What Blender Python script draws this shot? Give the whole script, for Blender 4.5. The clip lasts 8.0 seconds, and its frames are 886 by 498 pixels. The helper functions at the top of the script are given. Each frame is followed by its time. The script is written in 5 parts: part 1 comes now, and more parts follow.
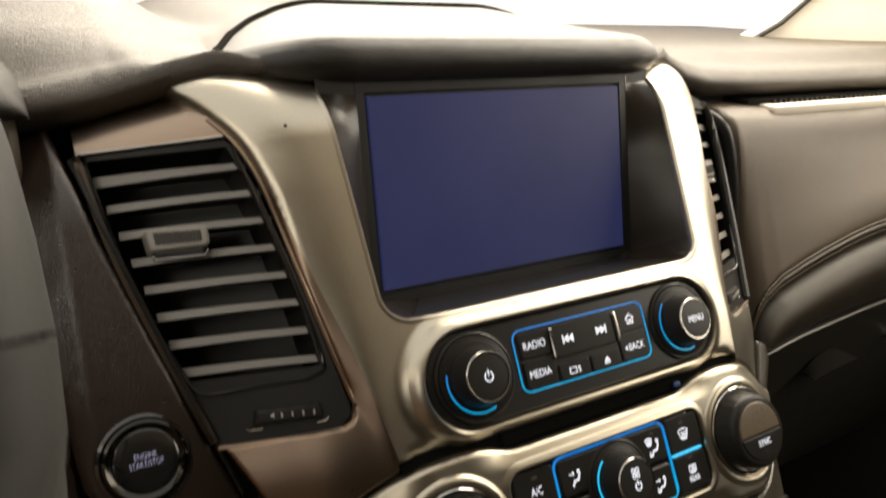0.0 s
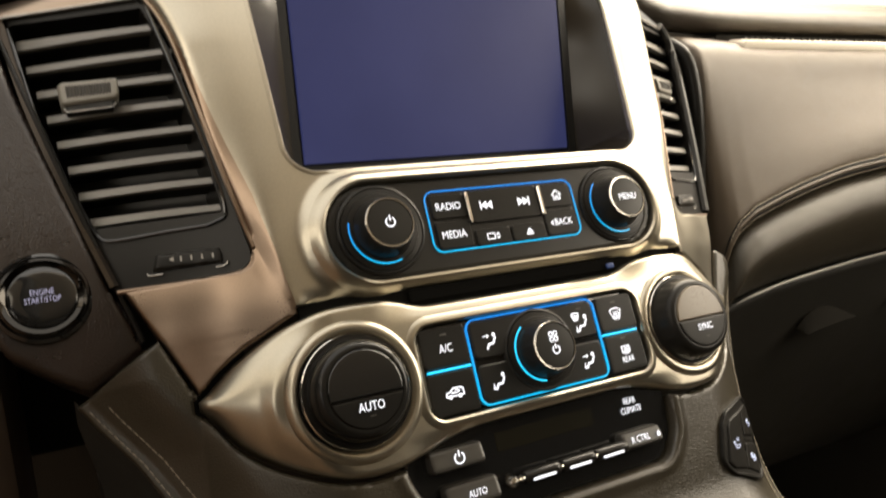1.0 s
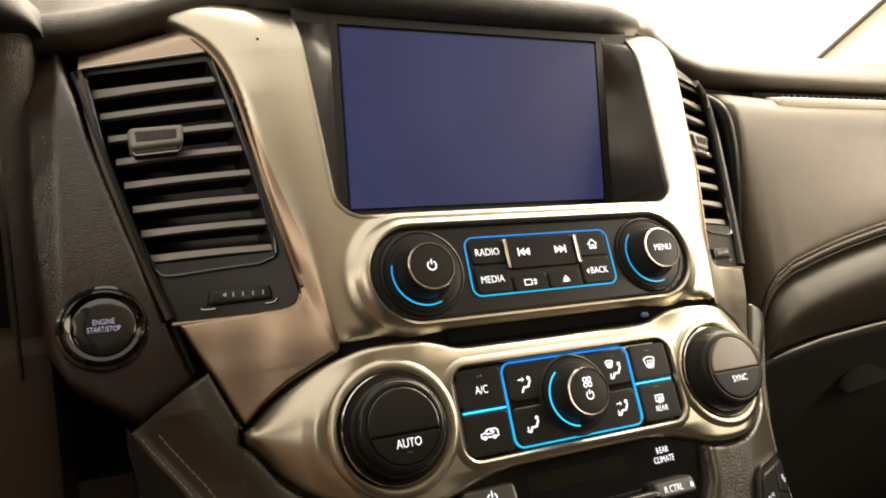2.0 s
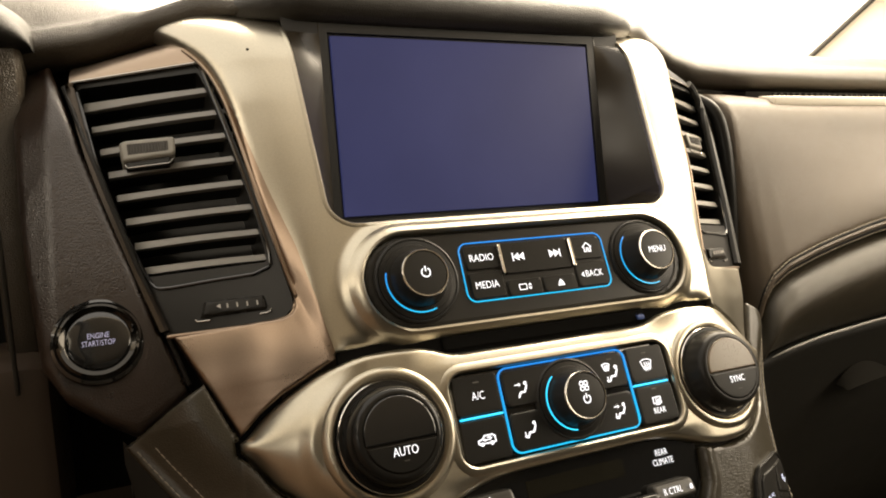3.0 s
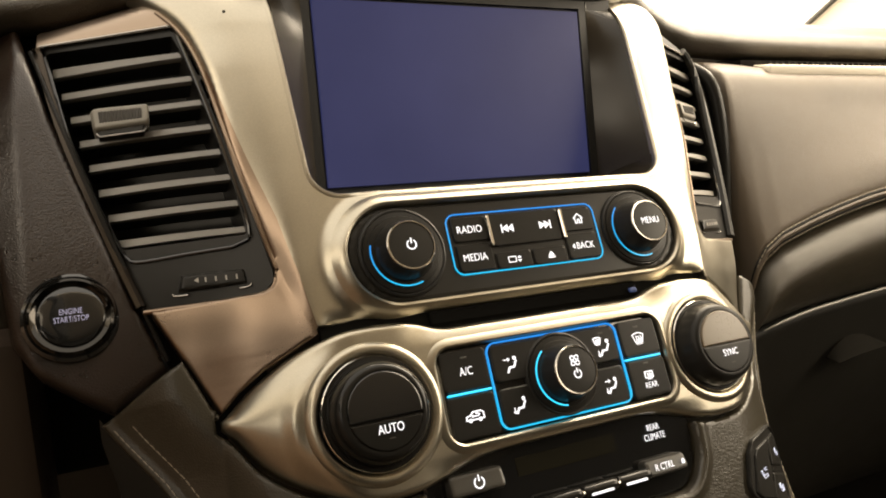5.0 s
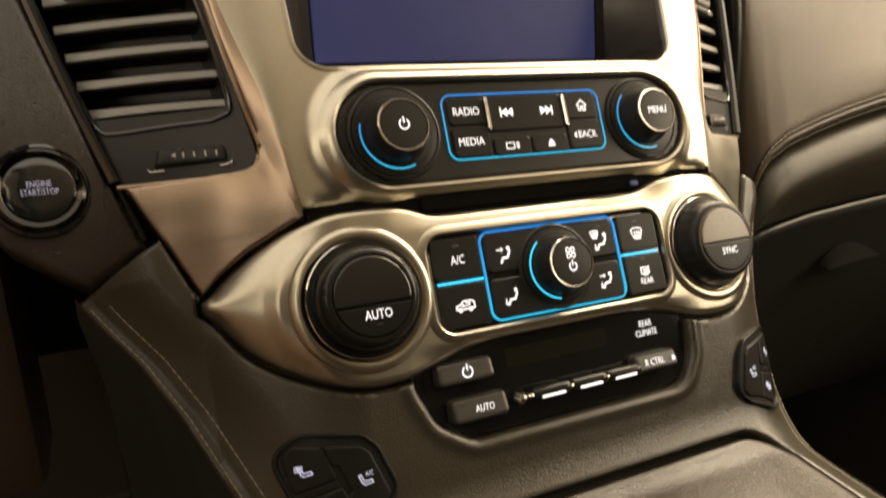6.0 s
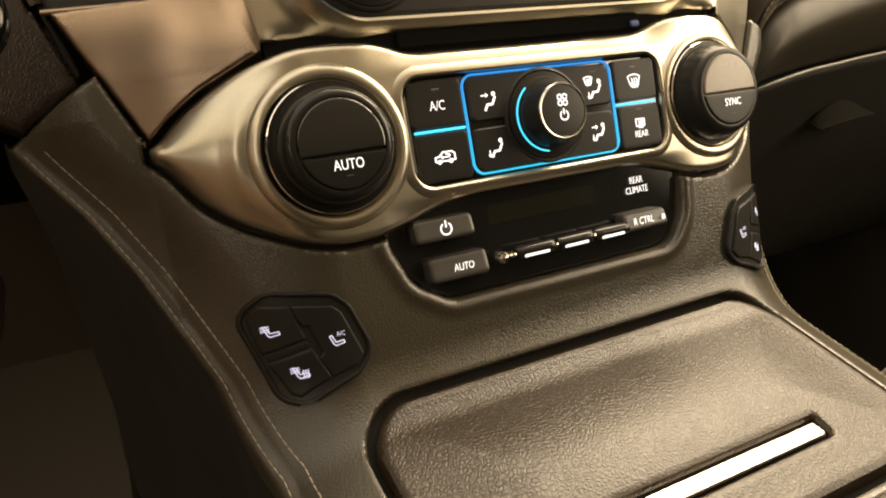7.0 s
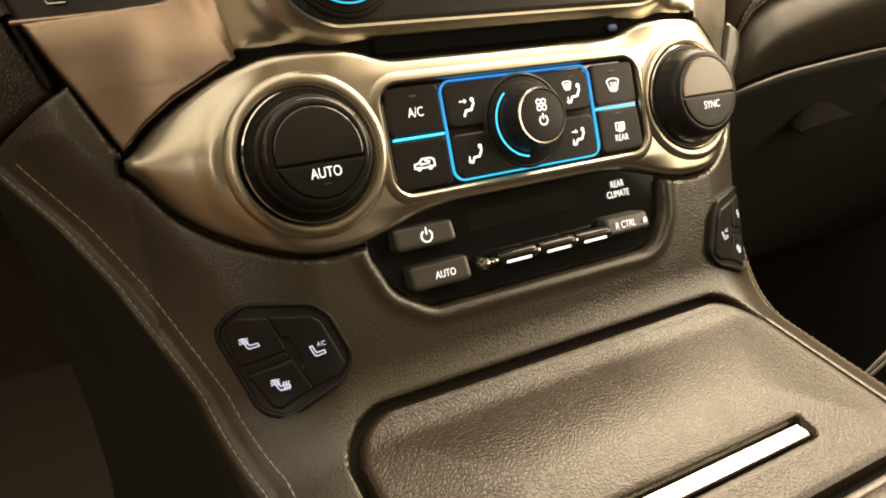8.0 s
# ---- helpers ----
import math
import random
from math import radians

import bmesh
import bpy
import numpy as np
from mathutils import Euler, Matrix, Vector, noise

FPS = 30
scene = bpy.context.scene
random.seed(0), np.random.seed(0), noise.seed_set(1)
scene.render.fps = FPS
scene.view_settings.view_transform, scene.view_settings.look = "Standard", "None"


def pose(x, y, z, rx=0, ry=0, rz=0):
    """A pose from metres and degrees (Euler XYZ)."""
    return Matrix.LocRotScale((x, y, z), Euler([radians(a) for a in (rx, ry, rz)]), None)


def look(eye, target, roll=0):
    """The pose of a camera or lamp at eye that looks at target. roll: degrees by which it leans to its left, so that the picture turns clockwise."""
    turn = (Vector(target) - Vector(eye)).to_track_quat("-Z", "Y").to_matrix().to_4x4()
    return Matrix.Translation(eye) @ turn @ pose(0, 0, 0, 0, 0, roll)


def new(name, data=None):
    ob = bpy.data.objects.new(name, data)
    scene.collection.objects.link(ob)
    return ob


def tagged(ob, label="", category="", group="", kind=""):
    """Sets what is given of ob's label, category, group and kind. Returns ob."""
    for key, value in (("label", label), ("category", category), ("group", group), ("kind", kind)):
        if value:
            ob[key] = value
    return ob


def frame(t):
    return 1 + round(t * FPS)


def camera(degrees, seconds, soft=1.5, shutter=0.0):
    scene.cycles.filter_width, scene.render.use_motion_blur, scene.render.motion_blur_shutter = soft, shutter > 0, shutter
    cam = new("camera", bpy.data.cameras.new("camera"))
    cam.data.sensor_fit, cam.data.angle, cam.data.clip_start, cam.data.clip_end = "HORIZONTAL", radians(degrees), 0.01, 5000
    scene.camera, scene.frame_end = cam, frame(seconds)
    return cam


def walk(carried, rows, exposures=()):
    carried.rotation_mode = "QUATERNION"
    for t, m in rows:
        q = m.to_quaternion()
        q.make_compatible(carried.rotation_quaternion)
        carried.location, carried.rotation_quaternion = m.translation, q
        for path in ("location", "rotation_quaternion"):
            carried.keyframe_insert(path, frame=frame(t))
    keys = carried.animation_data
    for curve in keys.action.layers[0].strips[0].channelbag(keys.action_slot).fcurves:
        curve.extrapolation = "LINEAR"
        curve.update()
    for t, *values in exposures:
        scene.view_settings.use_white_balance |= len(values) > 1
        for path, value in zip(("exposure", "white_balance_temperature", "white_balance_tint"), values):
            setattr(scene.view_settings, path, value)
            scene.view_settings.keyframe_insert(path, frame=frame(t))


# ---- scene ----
cam = camera(65.09, 8.0, soft=1.9, shutter=0.4)
PATH = [
    (0, (-0.23252, 0.06219, 0.82653), (0.73265, 1.68995, 0.17936), 1.271),
    (0.2, (-0.22918, 0.05127, 0.80803), (0.70277, 1.68911, 0.13798), 0.945),
    (0.3, (-0.22874, 0.04528, 0.79623), (0.71100, 1.67505, 0.11746), 1.252),
    (0.5, (-0.22305, 0.02346, 0.76663), (0.68773, 1.68627, 0.12980), 1.439),
    (0.7, (-0.21386, 0.01469, 0.75389), (0.66481, 1.71951, 0.18686), 0.260),
    (0.8, (-0.20198, 0.01673, 0.74296), (0.66908, 1.72193, 0.16542), 0.256),
    (1, (-0.18690, 0.01057, 0.73553), (0.69204, 1.73482, 0.23112), -0.202),
    (1.2, (-0.19339, 0.00033, 0.73393), (0.62915, 1.77765, 0.32829), 0.476),
    (1.5, (-0.19691, -0.00198, 0.73568), (0.59625, 1.79534, 0.36081), 1.289),
    (1.7, (-0.19689, -0.00404, 0.73784), (0.57241, 1.80723, 0.38079), 0.866),
    (2, (-0.19514, -0.00009, 0.73717), (0.60802, 1.79314, 0.36399), 0.806),
    (2.2, (-0.19375, -0.00118, 0.73817), (0.60692, 1.79650, 0.38138), -0.117),
    (3.3, (-0.19137, -0.00048, 0.73861), (0.61275, 1.79389, 0.37307), -0.350),
    (3.5, (-0.19036, 0.00015, 0.73728), (0.61970, 1.79139, 0.36953), -0.081),
    (4, (-0.18882, 0.00418, 0.73556), (0.62094, 1.78783, 0.33198), 0.768),
    (4.2, (-0.18843, 0.00316, 0.73665), (0.62179, 1.79083, 0.35222), -0.191),
    (5.3, (-0.18380, 0.00936, 0.73344), (0.63981, 1.77727, 0.29055), -0.468),
    (5.5, (-0.18259, 0.00882, 0.73258), (0.64240, 1.77663, 0.29184), -0.738),
    (5.7, (-0.18335, 0.01132, 0.72966), (0.64616, 1.76583, 0.24634), -0.431),
    (5.8, (-0.18193, 0.01283, 0.72694), (0.62038, 1.75522, 0.16092), 0.305),
    (6, (-0.18149, 0.02126, 0.72164), (0.63770, 1.70796, 0.02595), 1.650),
    (6.2, (-0.17860, 0.02554, 0.72066), (0.64177, 1.67655, -0.05470), 1.687),
    (6.3, (-0.17730, 0.02784, 0.71639), (0.65358, 1.65667, -0.09389), 2.068),
    (6.5, (-0.17305, 0.03746, 0.71018), (0.68247, 1.58047, -0.23174), 2.643),
    (6.7, (-0.17337, 0.04156, 0.70934), (0.67253, 1.54455, -0.30332), 3.322),
    (7, (-0.17253, 0.04222, 0.70711), (0.64880, 1.53136, -0.34545), 3.702),
    (7.2, (-0.17191, 0.04586, 0.70622), (0.69035, 1.50349, -0.35765), 4.863),
    (7.5, (-0.16942, 0.04347, 0.70541), (0.69452, 1.51446, -0.33853), 4.068),
    (8, (-0.16891, 0.04266, 0.70635), (0.68616, 1.52515, -0.32857), 3.320),
]
LOOKS = [(0, -0.5, 6000, 10), (0.5, 0.1, 6000, 10), (1, 0.03, 6150, 10), (3, 0.06, 6450, 10), (5.5, 0.02, 6650, 10), (6.0, -0.08, 6900, 10), (6.5, -0.15, 7150, 10), (7, 0.15, 7250, 10), (8, 0.18, 7250, 10)]
walk(cam, [(t, look(eye, target, roll)) for t, eye, target, roll in PATH], LOOKS)

# ---- light ----


world = bpy.data.worlds.new("garage_surroundings")
scene.world = world
world.use_nodes = True
bg = world.node_tree.nodes["Background"]
bg.inputs[0].default_value = (1.0, 0.90, 0.76, 1)
bg.inputs[1].default_value = 1.8


def area(name, eye, target, sx, sy, watts, colour):
    d = bpy.data.lights.new(name, "AREA")
    d.shape, d.size, d.size_y, d.energy, d.color = "RECTANGLE", sx, sy, watts, colour
    ob = new(name, d)
    ob.matrix_world = look(eye, target)
    return ob


WARM = (1.0, 0.84, 0.62)
area("driver_window_light", (-0.80, 0.10, 1.03), (-0.2, 0.40, 0.70), 0.7, 0.32, 1.3, WARM)
area("windshield_light", (0.40, 0.68, 1.20), (0.26, 0.44, 0.6), 1.45, 0.5, 43, WARM)
area("passenger_window_light", (0.88, 0.02, 1.06), (0.1, 0.1, 0.65), 1.05, 0.38, 10.0, WARM)


# ---- materials ----
def shader(name):
    m = bpy.data.materials.new(name)
    m.use_nodes = True
    nt = m.node_tree
    return m, nt, nt.nodes["Principled BSDF"]


def plain(name, base, rough=0.5, metal=0.0, coat=0.0, spec=0.5, speckle=0.0, scale=900, bump=0.0, wear=0.12):
    """Plastic, paint or metal with uneven gloss at two scales and, on request, fine relief."""
    m, nt, b = shader(name)
    b.inputs["Metallic"].default_value = metal
    b.inputs["Coat Weight"].default_value = coat
    b.inputs["Coat Roughness"].default_value = 0.08
    b.inputs["Specular IOR Level"].default_value = spec
    co = nt.nodes.new("ShaderNodeTexCoord")
    n1 = nt.nodes.new("ShaderNodeTexNoise")
    n1.inputs["Scale"].default_value, n1.inputs["Detail"].default_value = 28, 5
    n2 = nt.nodes.new("ShaderNodeTexNoise")
    n2.inputs["Scale"].default_value, n2.inputs["Detail"].default_value = scale, 2
    for n in (n1, n2):
        nt.links.new(co.outputs["Object"], n.inputs["Vector"])
    add = nt.nodes.new("ShaderNodeMath")
    add.operation = "ADD"
    nt.links.new(n1.outputs["Fac"], add.inputs[0])
    nt.links.new(n2.outputs["Fac"], add.inputs[1])
    mr = nt.nodes.new("ShaderNodeMapRange")
    mr.inputs["From Min"].default_value, mr.inputs["From Max"].default_value = 0.6, 1.4
    mr.inputs["To Min"].default_value, mr.inputs["To Max"].default_value = max(0.02, rough * (1 - wear)), min(1, rough * (1 + wear))
    nt.links.new(add.outputs[0], mr.inputs["Value"])
    nt.links.new(mr.outputs["Result"], b.inputs["Roughness"])
    mix = nt.nodes.new("ShaderNodeMix")
    mix.data_type = "RGBA"
    mix.inputs["A"].default_value = (*[c * (1 - 0.08 - speckle) for c in base], 1)
    mix.inputs["B"].default_value = (*[min(1, c * (1 + 0.08 + speckle)) for c in base], 1)
    nt.links.new((n2 if speckle else n1).outputs["Fac"], mix.inputs["Factor"])
    nt.links.new(mix.outputs["Result"], b.inputs["Base Color"])
    if bump:
        bp = nt.nodes.new("ShaderNodeBump")
        bp.inputs["Strength"].default_value, bp.inputs["Distance"].default_value = bump, 0.0004
        nt.links.new(n2.outputs["Fac"], bp.inputs["Height"])
        nt.links.new(bp.outputs["Normal"], b.inputs["Normal"])
    return m


def leather(name, base, rough=0.5, grain=520, bump=0.55, crease=0.5, spec=0.5):
    """Pebbled hide: small cells, broad wrinkles and uneven colour."""
    m, nt, b = shader(name)
    b.inputs["Specular IOR Level"].default_value = spec
    co = nt.nodes.new("ShaderNodeTexCoord")
    warp = nt.nodes.new("ShaderNodeTexNoise")
    warp.inputs["Scale"].default_value, warp.inputs["Detail"].default_value = 60, 3
    nt.links.new(co.outputs["Object"], warp.inputs["Vector"])
    off = nt.nodes.new("ShaderNodeVectorMath")
    off.operation = "MULTIPLY_ADD"
    off.inputs[1].default_value = (0.006, 0.006, 0.006)
    nt.links.new(warp.outputs["Color"], off.inputs[0])
    nt.links.new(co.outputs["Object"], off.inputs[2])
    cells = nt.nodes.new("ShaderNodeTexVoronoi")
    cells.feature = "DISTANCE_TO_EDGE"
    cells.inputs["Scale"].default_value = grain
    nt.links.new(off.outputs[0], cells.inputs["Vector"])
    broad = nt.nodes.new("ShaderNodeTexNoise")
    broad.inputs["Scale"].default_value, broad.inputs["Detail"].default_value = 140, 6
    nt.links.new(off.outputs[0], broad.inputs["Vector"])
    ramp = nt.nodes.new("ShaderNodeMapRange")
    ramp.inputs["From Max"].default_value = 0.25
    nt.links.new(cells.outputs["Distance"], ramp.inputs["Value"])
    mul = nt.nodes.new("ShaderNodeMath")
    mul.operation = "MULTIPLY_ADD"
    mul.inputs[1].default_value = crease
    nt.links.new(broad.outputs["Fac"], mul.inputs[0])
    nt.links.new(ramp.outputs["Result"], mul.inputs[2])
    bp = nt.nodes.new("ShaderNodeBump")
    bp.inputs["Strength"].default_value, bp.inputs["Distance"].default_value = bump, 0.0005
    nt.links.new(mul.outputs[0], bp.inputs["Height"])
    nt.links.new(bp.outputs["Normal"], b.inputs["Normal"])
    tone = nt.nodes.new("ShaderNodeTexNoise")
    tone.inputs["Scale"].default_value, tone.inputs["Detail"].default_value = 18, 5
    nt.links.new(co.outputs["Object"], tone.inputs["Vector"])
    mix = nt.nodes.new("ShaderNodeMix")
    mix.data_type = "RGBA"
    mix.inputs["A"].default_value = (*[c * 0.8 for c in base], 1)
    mix.inputs["B"].default_value = (*[c * 1.2 for c in base], 1)
    nt.links.new(tone.outputs["Fac"], mix.inputs["Factor"])
    nt.links.new(mix.outputs["Result"], b.inputs["Base Color"])
    mr = nt.nodes.new("ShaderNodeMapRange")
    mr.inputs["To Min"].default_value, mr.inputs["To Max"].default_value = rough * 0.85, rough * 1.15
    nt.links.new(broad.outputs["Fac"], mr.inputs["Value"])
    nt.links.new(mr.outputs["Result"], b.inputs["Roughness"])
    return m


def glowing(name, colour, strength, base=(0.02, 0.02, 0.02), rough=0.3):
    m, nt, b = shader(name)
    b.inputs["Base Color"].default_value = (*base, 1)
    b.inputs["Roughness"].default_value = rough
    b.inputs["Emission Color"].default_value = (*colour, 1)
    b.inputs["Emission Strength"].default_value = strength
    return m


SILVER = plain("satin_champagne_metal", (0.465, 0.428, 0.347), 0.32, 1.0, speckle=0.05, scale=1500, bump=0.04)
# on the left flank this bronze stands in for a warm brown reflection
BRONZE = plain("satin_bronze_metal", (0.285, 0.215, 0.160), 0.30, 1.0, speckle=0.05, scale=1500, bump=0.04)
DARKCHROME = plain("smoked_chrome", (0.30, 0.28, 0.25), 0.14, 1.0)
CHROME = plain("chrome", (0.78, 0.75, 0.70), 0.10, 1.0)
GLOSS = plain("gloss_black_plastic", (0.010, 0.010, 0.010), 0.09, 0.0, coat=0.6)
BLACK = plain("black_plastic", (0.020, 0.0192, 0.0175), 0.32, spec=0.22, bump=0.05)
RECESS = plain("smooth_black_recess", (0.020, 0.016, 0.011), 0.24, spec=0.38)
RUBBER = plain("black_soft_touch", (0.0175, 0.0168, 0.0154), 0.30, spec=0.15, bump=0.05, scale=1400)
KNOBBLACK = plain("satin_black_knob", (0.013, 0.0125, 0.0115), 0.15, spec=0.28)
VENTGREY = plain("grey_slat_plastic", (0.19, 0.178, 0.158), 0.34, spec=0.8, bump=0.05)
SATINCHROME = plain("satin_chrome", (0.46, 0.44, 0.41), 0.20, 1.0)
RINGCHROME = plain("dark_ring_chrome", (0.04, 0.038, 0.035), 0.10, 1.0)
GAPBLACK = plain("deep_black_gap", (0.019, 0.0182, 0.0165), 1.0, spec=0.0)
SLOTBLACK = plain("black_slot_felt", (0.007, 0.0068, 0.0063), 0.9, spec=0.0)
# tan base colour paints the window light reflected in the right readout
SHEENREADOUT = plain("readout_window_tan_sheen", (0.10, 0.074, 0.043), 0.30, spec=0.6)
SURROUND = plain("matt_black_surround", (0.011, 0.011, 0.011), 0.6)
RIBGREY = plain("ribbed_grey", (0.05, 0.045, 0.038), 0.5)
TABGREY = plain("grey_tab_plastic", (0.25, 0.235, 0.205), 0.30)
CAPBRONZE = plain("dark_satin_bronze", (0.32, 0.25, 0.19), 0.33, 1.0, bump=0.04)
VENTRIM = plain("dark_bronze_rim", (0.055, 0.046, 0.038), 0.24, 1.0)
HANDLEGREY = plain("brown_grey_handle_plastic", (0.016, 0.0149, 0.0128), 0.9, spec=0.05)
KEYGREY = plain("dark_grey_key_plastic", (0.034, 0.032, 0.028), 0.34)
LEATHER = leather("brown_black_leather", (0.036, 0.0305, 0.0200), 0.32, grain=680, bump=0.17, spec=0.65)
LIDHIDE = leather("console_lid_leather", (0.019, 0.0120, 0.0060), 0.31, grain=560, bump=0.17, crease=0.55, spec=0.36)
DASHSKIN = leather("dash_skin", (0.075, 0.0555, 0.0352), 0.44, grain=900, bump=0.25)
SHELFSKIN = leather("dark_shelf_skin", (0.044, 0.0370, 0.0245), 0.42, grain=900, bump=0.25, spec=0.6)
HOODSKIN = leather("dark_brown_hood_skin", (0.0145, 0.0118, 0.0083), 0.40, grain=900, bump=0.3)
PADSKIN = leather("brown_pad_skin", (0.050, 0.040, 0.0275), 0.42, grain=820, bump=0.45, spec=0.5)
COLSKIN = leather("column_leather", (0.0195, 0.0112, 0.0070), 0.29, grain=720, bump=0.22, spec=0.7)
WHEELHIDE = plain("wheel_leather", (0.012, 0.0118, 0.0098), 0.6, bump=0.05)
THREAD = plain("tan_thread", (0.26, 0.225, 0.17), 0.7)
CARPET = plain("black_carpet", (0.10, 0.086, 0.068), 0.95, bump=0.6, scale=700)
HEADLINER = plain("headliner_cloth", (0.64, 0.56, 0.44), 0.9, bump=0.2)
TRIMTAN = plain("pillar_cloth", (0.90, 0.84, 0.72), 0.85, bump=0.2)
DOORHIDE = plain("brown_door_panel", (0.27, 0.185, 0.130), 0.55)
DARKTRIM = plain("dark_trim", (0.034, 0.032, 0.027), 0.55)
BROWSKIN = leather("black_brow_skin", (0.010, 0.009, 0.0075), 0.55, grain=900, bump=0.3, spec=0.3)
CLUSTERTAN = plain("brown_cluster_plastic", (0.085, 0.062, 0.046), 0.42, bump=0.05)
GLOVEBLACK = plain("black_glove_box_skin", (0.022, 0.021, 0.0183), 0.5, spec=0.2, bump=0.1)
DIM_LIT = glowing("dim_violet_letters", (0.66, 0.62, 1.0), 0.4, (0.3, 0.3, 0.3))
WHITE_LIT = glowing("lit_white_symbol", (0.93, 0.93, 1.0), 1.15, (0.7, 0.7, 0.7))
VIOLET_LIT = glowing("lit_violet_symbol", (0.70, 0.66, 1.0), 0.75, (0.4, 0.5, 0.5))
BLUE_LIT = glowing("blue_light_line", (0.010, 0.45, 0.84), 1.2, (0.03, 0.12, 0.25))


def two_tone(m):
    """The light guide is fed from below: cyan there, deeper blue at the far end."""
    nt = m.node_tree
    co = nt.nodes.new("ShaderNodeTexCoord")
    sp = nt.nodes.new("ShaderNodeSeparateXYZ")
    mix = nt.nodes.new("ShaderNodeMix")
    mix.data_type = "RGBA"
    mix.inputs["A"].default_value, mix.inputs["B"].default_value = (0.01, 0.50, 0.80, 1), (0.012, 0.22, 0.70, 1)
    nt.links.new(co.outputs["Generated"], sp.inputs[0])
    nt.links.new(sp.outputs["Z"], mix.inputs["Factor"])
    nt.links.new(mix.outputs["Result"], nt.nodes["Principled BSDF"].inputs["Emission Color"])


two_tone(BLUE_LIT)
CYAN_LIT = glowing("cyan_light_line", (0.03, 0.62, 0.95), 1.5, (0.05, 0.2, 0.4))
GREY_MARK = plain("grey_printed_mark", (0.45, 0.43, 0.40), 0.5)
SCREEN_OFF = plain("dark_display_window", (0.014, 0.013, 0.009), 0.12, coat=0.3)


def screen_glass():
    m, nt, b = shader("blue_lit_display_glass")
    b.inputs["Base Color"].default_value = (0.015, 0.015, 0.03, 1)
    b.inputs["Roughness"].default_value = 0.42
    b.inputs["Specular IOR Level"].default_value = 0.25
    co = nt.nodes.new("ShaderNodeTexCoord")
    n = nt.nodes.new("ShaderNodeTexNoise")
    n.inputs["Scale"].default_value, n.inputs["Detail"].default_value = 16, 5
    nt.links.new(co.outputs["Object"], n.inputs["Vector"])
    mix = nt.nodes.new("ShaderNodeMix")
    mix.data_type = "RGBA"
    mix.inputs["A"].default_value = (0.015, 0.019, 0.064, 1)
    mix.inputs["B"].default_value = (0.036, 0.039, 0.108, 1)
    nt.links.new(n.outputs["Fac"], mix.inputs["Factor"])
    nt.links.new(mix.outputs["Result"], b.inputs["Emission Color"])
    b.inputs["Emission Strength"].default_value = 1.0
    return m


DISPLAY = screen_glass()

# ---- the stack's own frame: u across, v up the slope, w out of the face, in millimetres; it bends level at the console ----
LEAN = math.atan2(1.0, 0.5417)
SIN, COS = math.sin(LEAN), math.cos(LEAN)
ORIGIN = np.array([0.0, 0.276, 0.610])
BEND_V, BEND_R = -92.0, 30.0
BEND_C = (ORIGIN[1] * 1000 + BEND_V * COS - BEND_R * SIN, ORIGIN[2] * 1000 + BEND_V * SIN + BEND_R * COS)
FLAT_V = BEND_V - BEND_R * LEAN


def stack(u, v, w):
    """World places of points of the stack's frame, as an n x 3 array."""
    u, v, w = np.broadcast_arrays(np.asarray(u, float), np.asarray(v, float), np.asarray(w, float))
    y = ORIGIN[1] * 1000 + v * COS - w * SIN
    z = ORIGIN[2] * 1000 + v * SIN + w * COS
    th = np.clip(LEAN - (BEND_V - v) / BEND_R, 0, LEAN)
    rr = BEND_R - w
    yb, zb = BEND_C[0] + rr * np.sin(th), BEND_C[1] - rr * np.cos(th)
    bent = v < BEND_V
    y, z = np.where(bent, yb, y), np.where(bent, zb, z)
    y = np.where(v < FLAT_V, y + (v - FLAT_V), y)
    return np.stack([u, y, z], -1).reshape(-1, 3) * 0.001


# ---- builders ----
def thing(name, label, category, at=(0, 0, 0), group="", kind=""):
    ob = new(name)
    ob.empty_display_size = 0.02
    ob.location = at
    return tagged(ob, label, category, group, kind)


def part(name, geo, material, parent=None, label="", sharp=32):
    """Links (vertices, faces) in world metres as one mesh object, under a thing or a part."""
    verts, faces = geo
    me = bpy.data.meshes.new(name)
    me.from_pydata([tuple(map(float, p)) for p in verts], [], [tuple(map(int, f)) for f in faces])
    me.validate()
    me.materials.append(material)
    me.shade_smooth()
    me.set_sharp_from_angle(angle=radians(sharp))
    ob = new(name, me)
    if parent is not None:
        ob.parent = parent
        root = parent
        while root.parent:
            root = root.parent
        ob.matrix_parent_inverse = Matrix.Translation(root.location).inverted() if parent is root else Matrix()
    return tagged(ob, label) if label else ob


def join(*geos):
    verts, faces, n = [], [], 0
    for v, f in geos:
        verts += list(v)
        faces += [tuple(i + n for i in q) for q in f]
        n += len(v)
    return verts, faces


def rrect(cu, cv, hu, hv, r):
    def sdf(u, v):
        a, b = np.abs(u - cu) - hu + r, np.abs(v - cv) - hv + r
        return np.hypot(np.maximum(a, 0), np.maximum(b, 0)) + np.minimum(np.maximum(a, b), 0) - r
    return sdf


def disc(cu, cv, r):
    return lambda u, v: np.hypot(u - cu, v - cv) - r


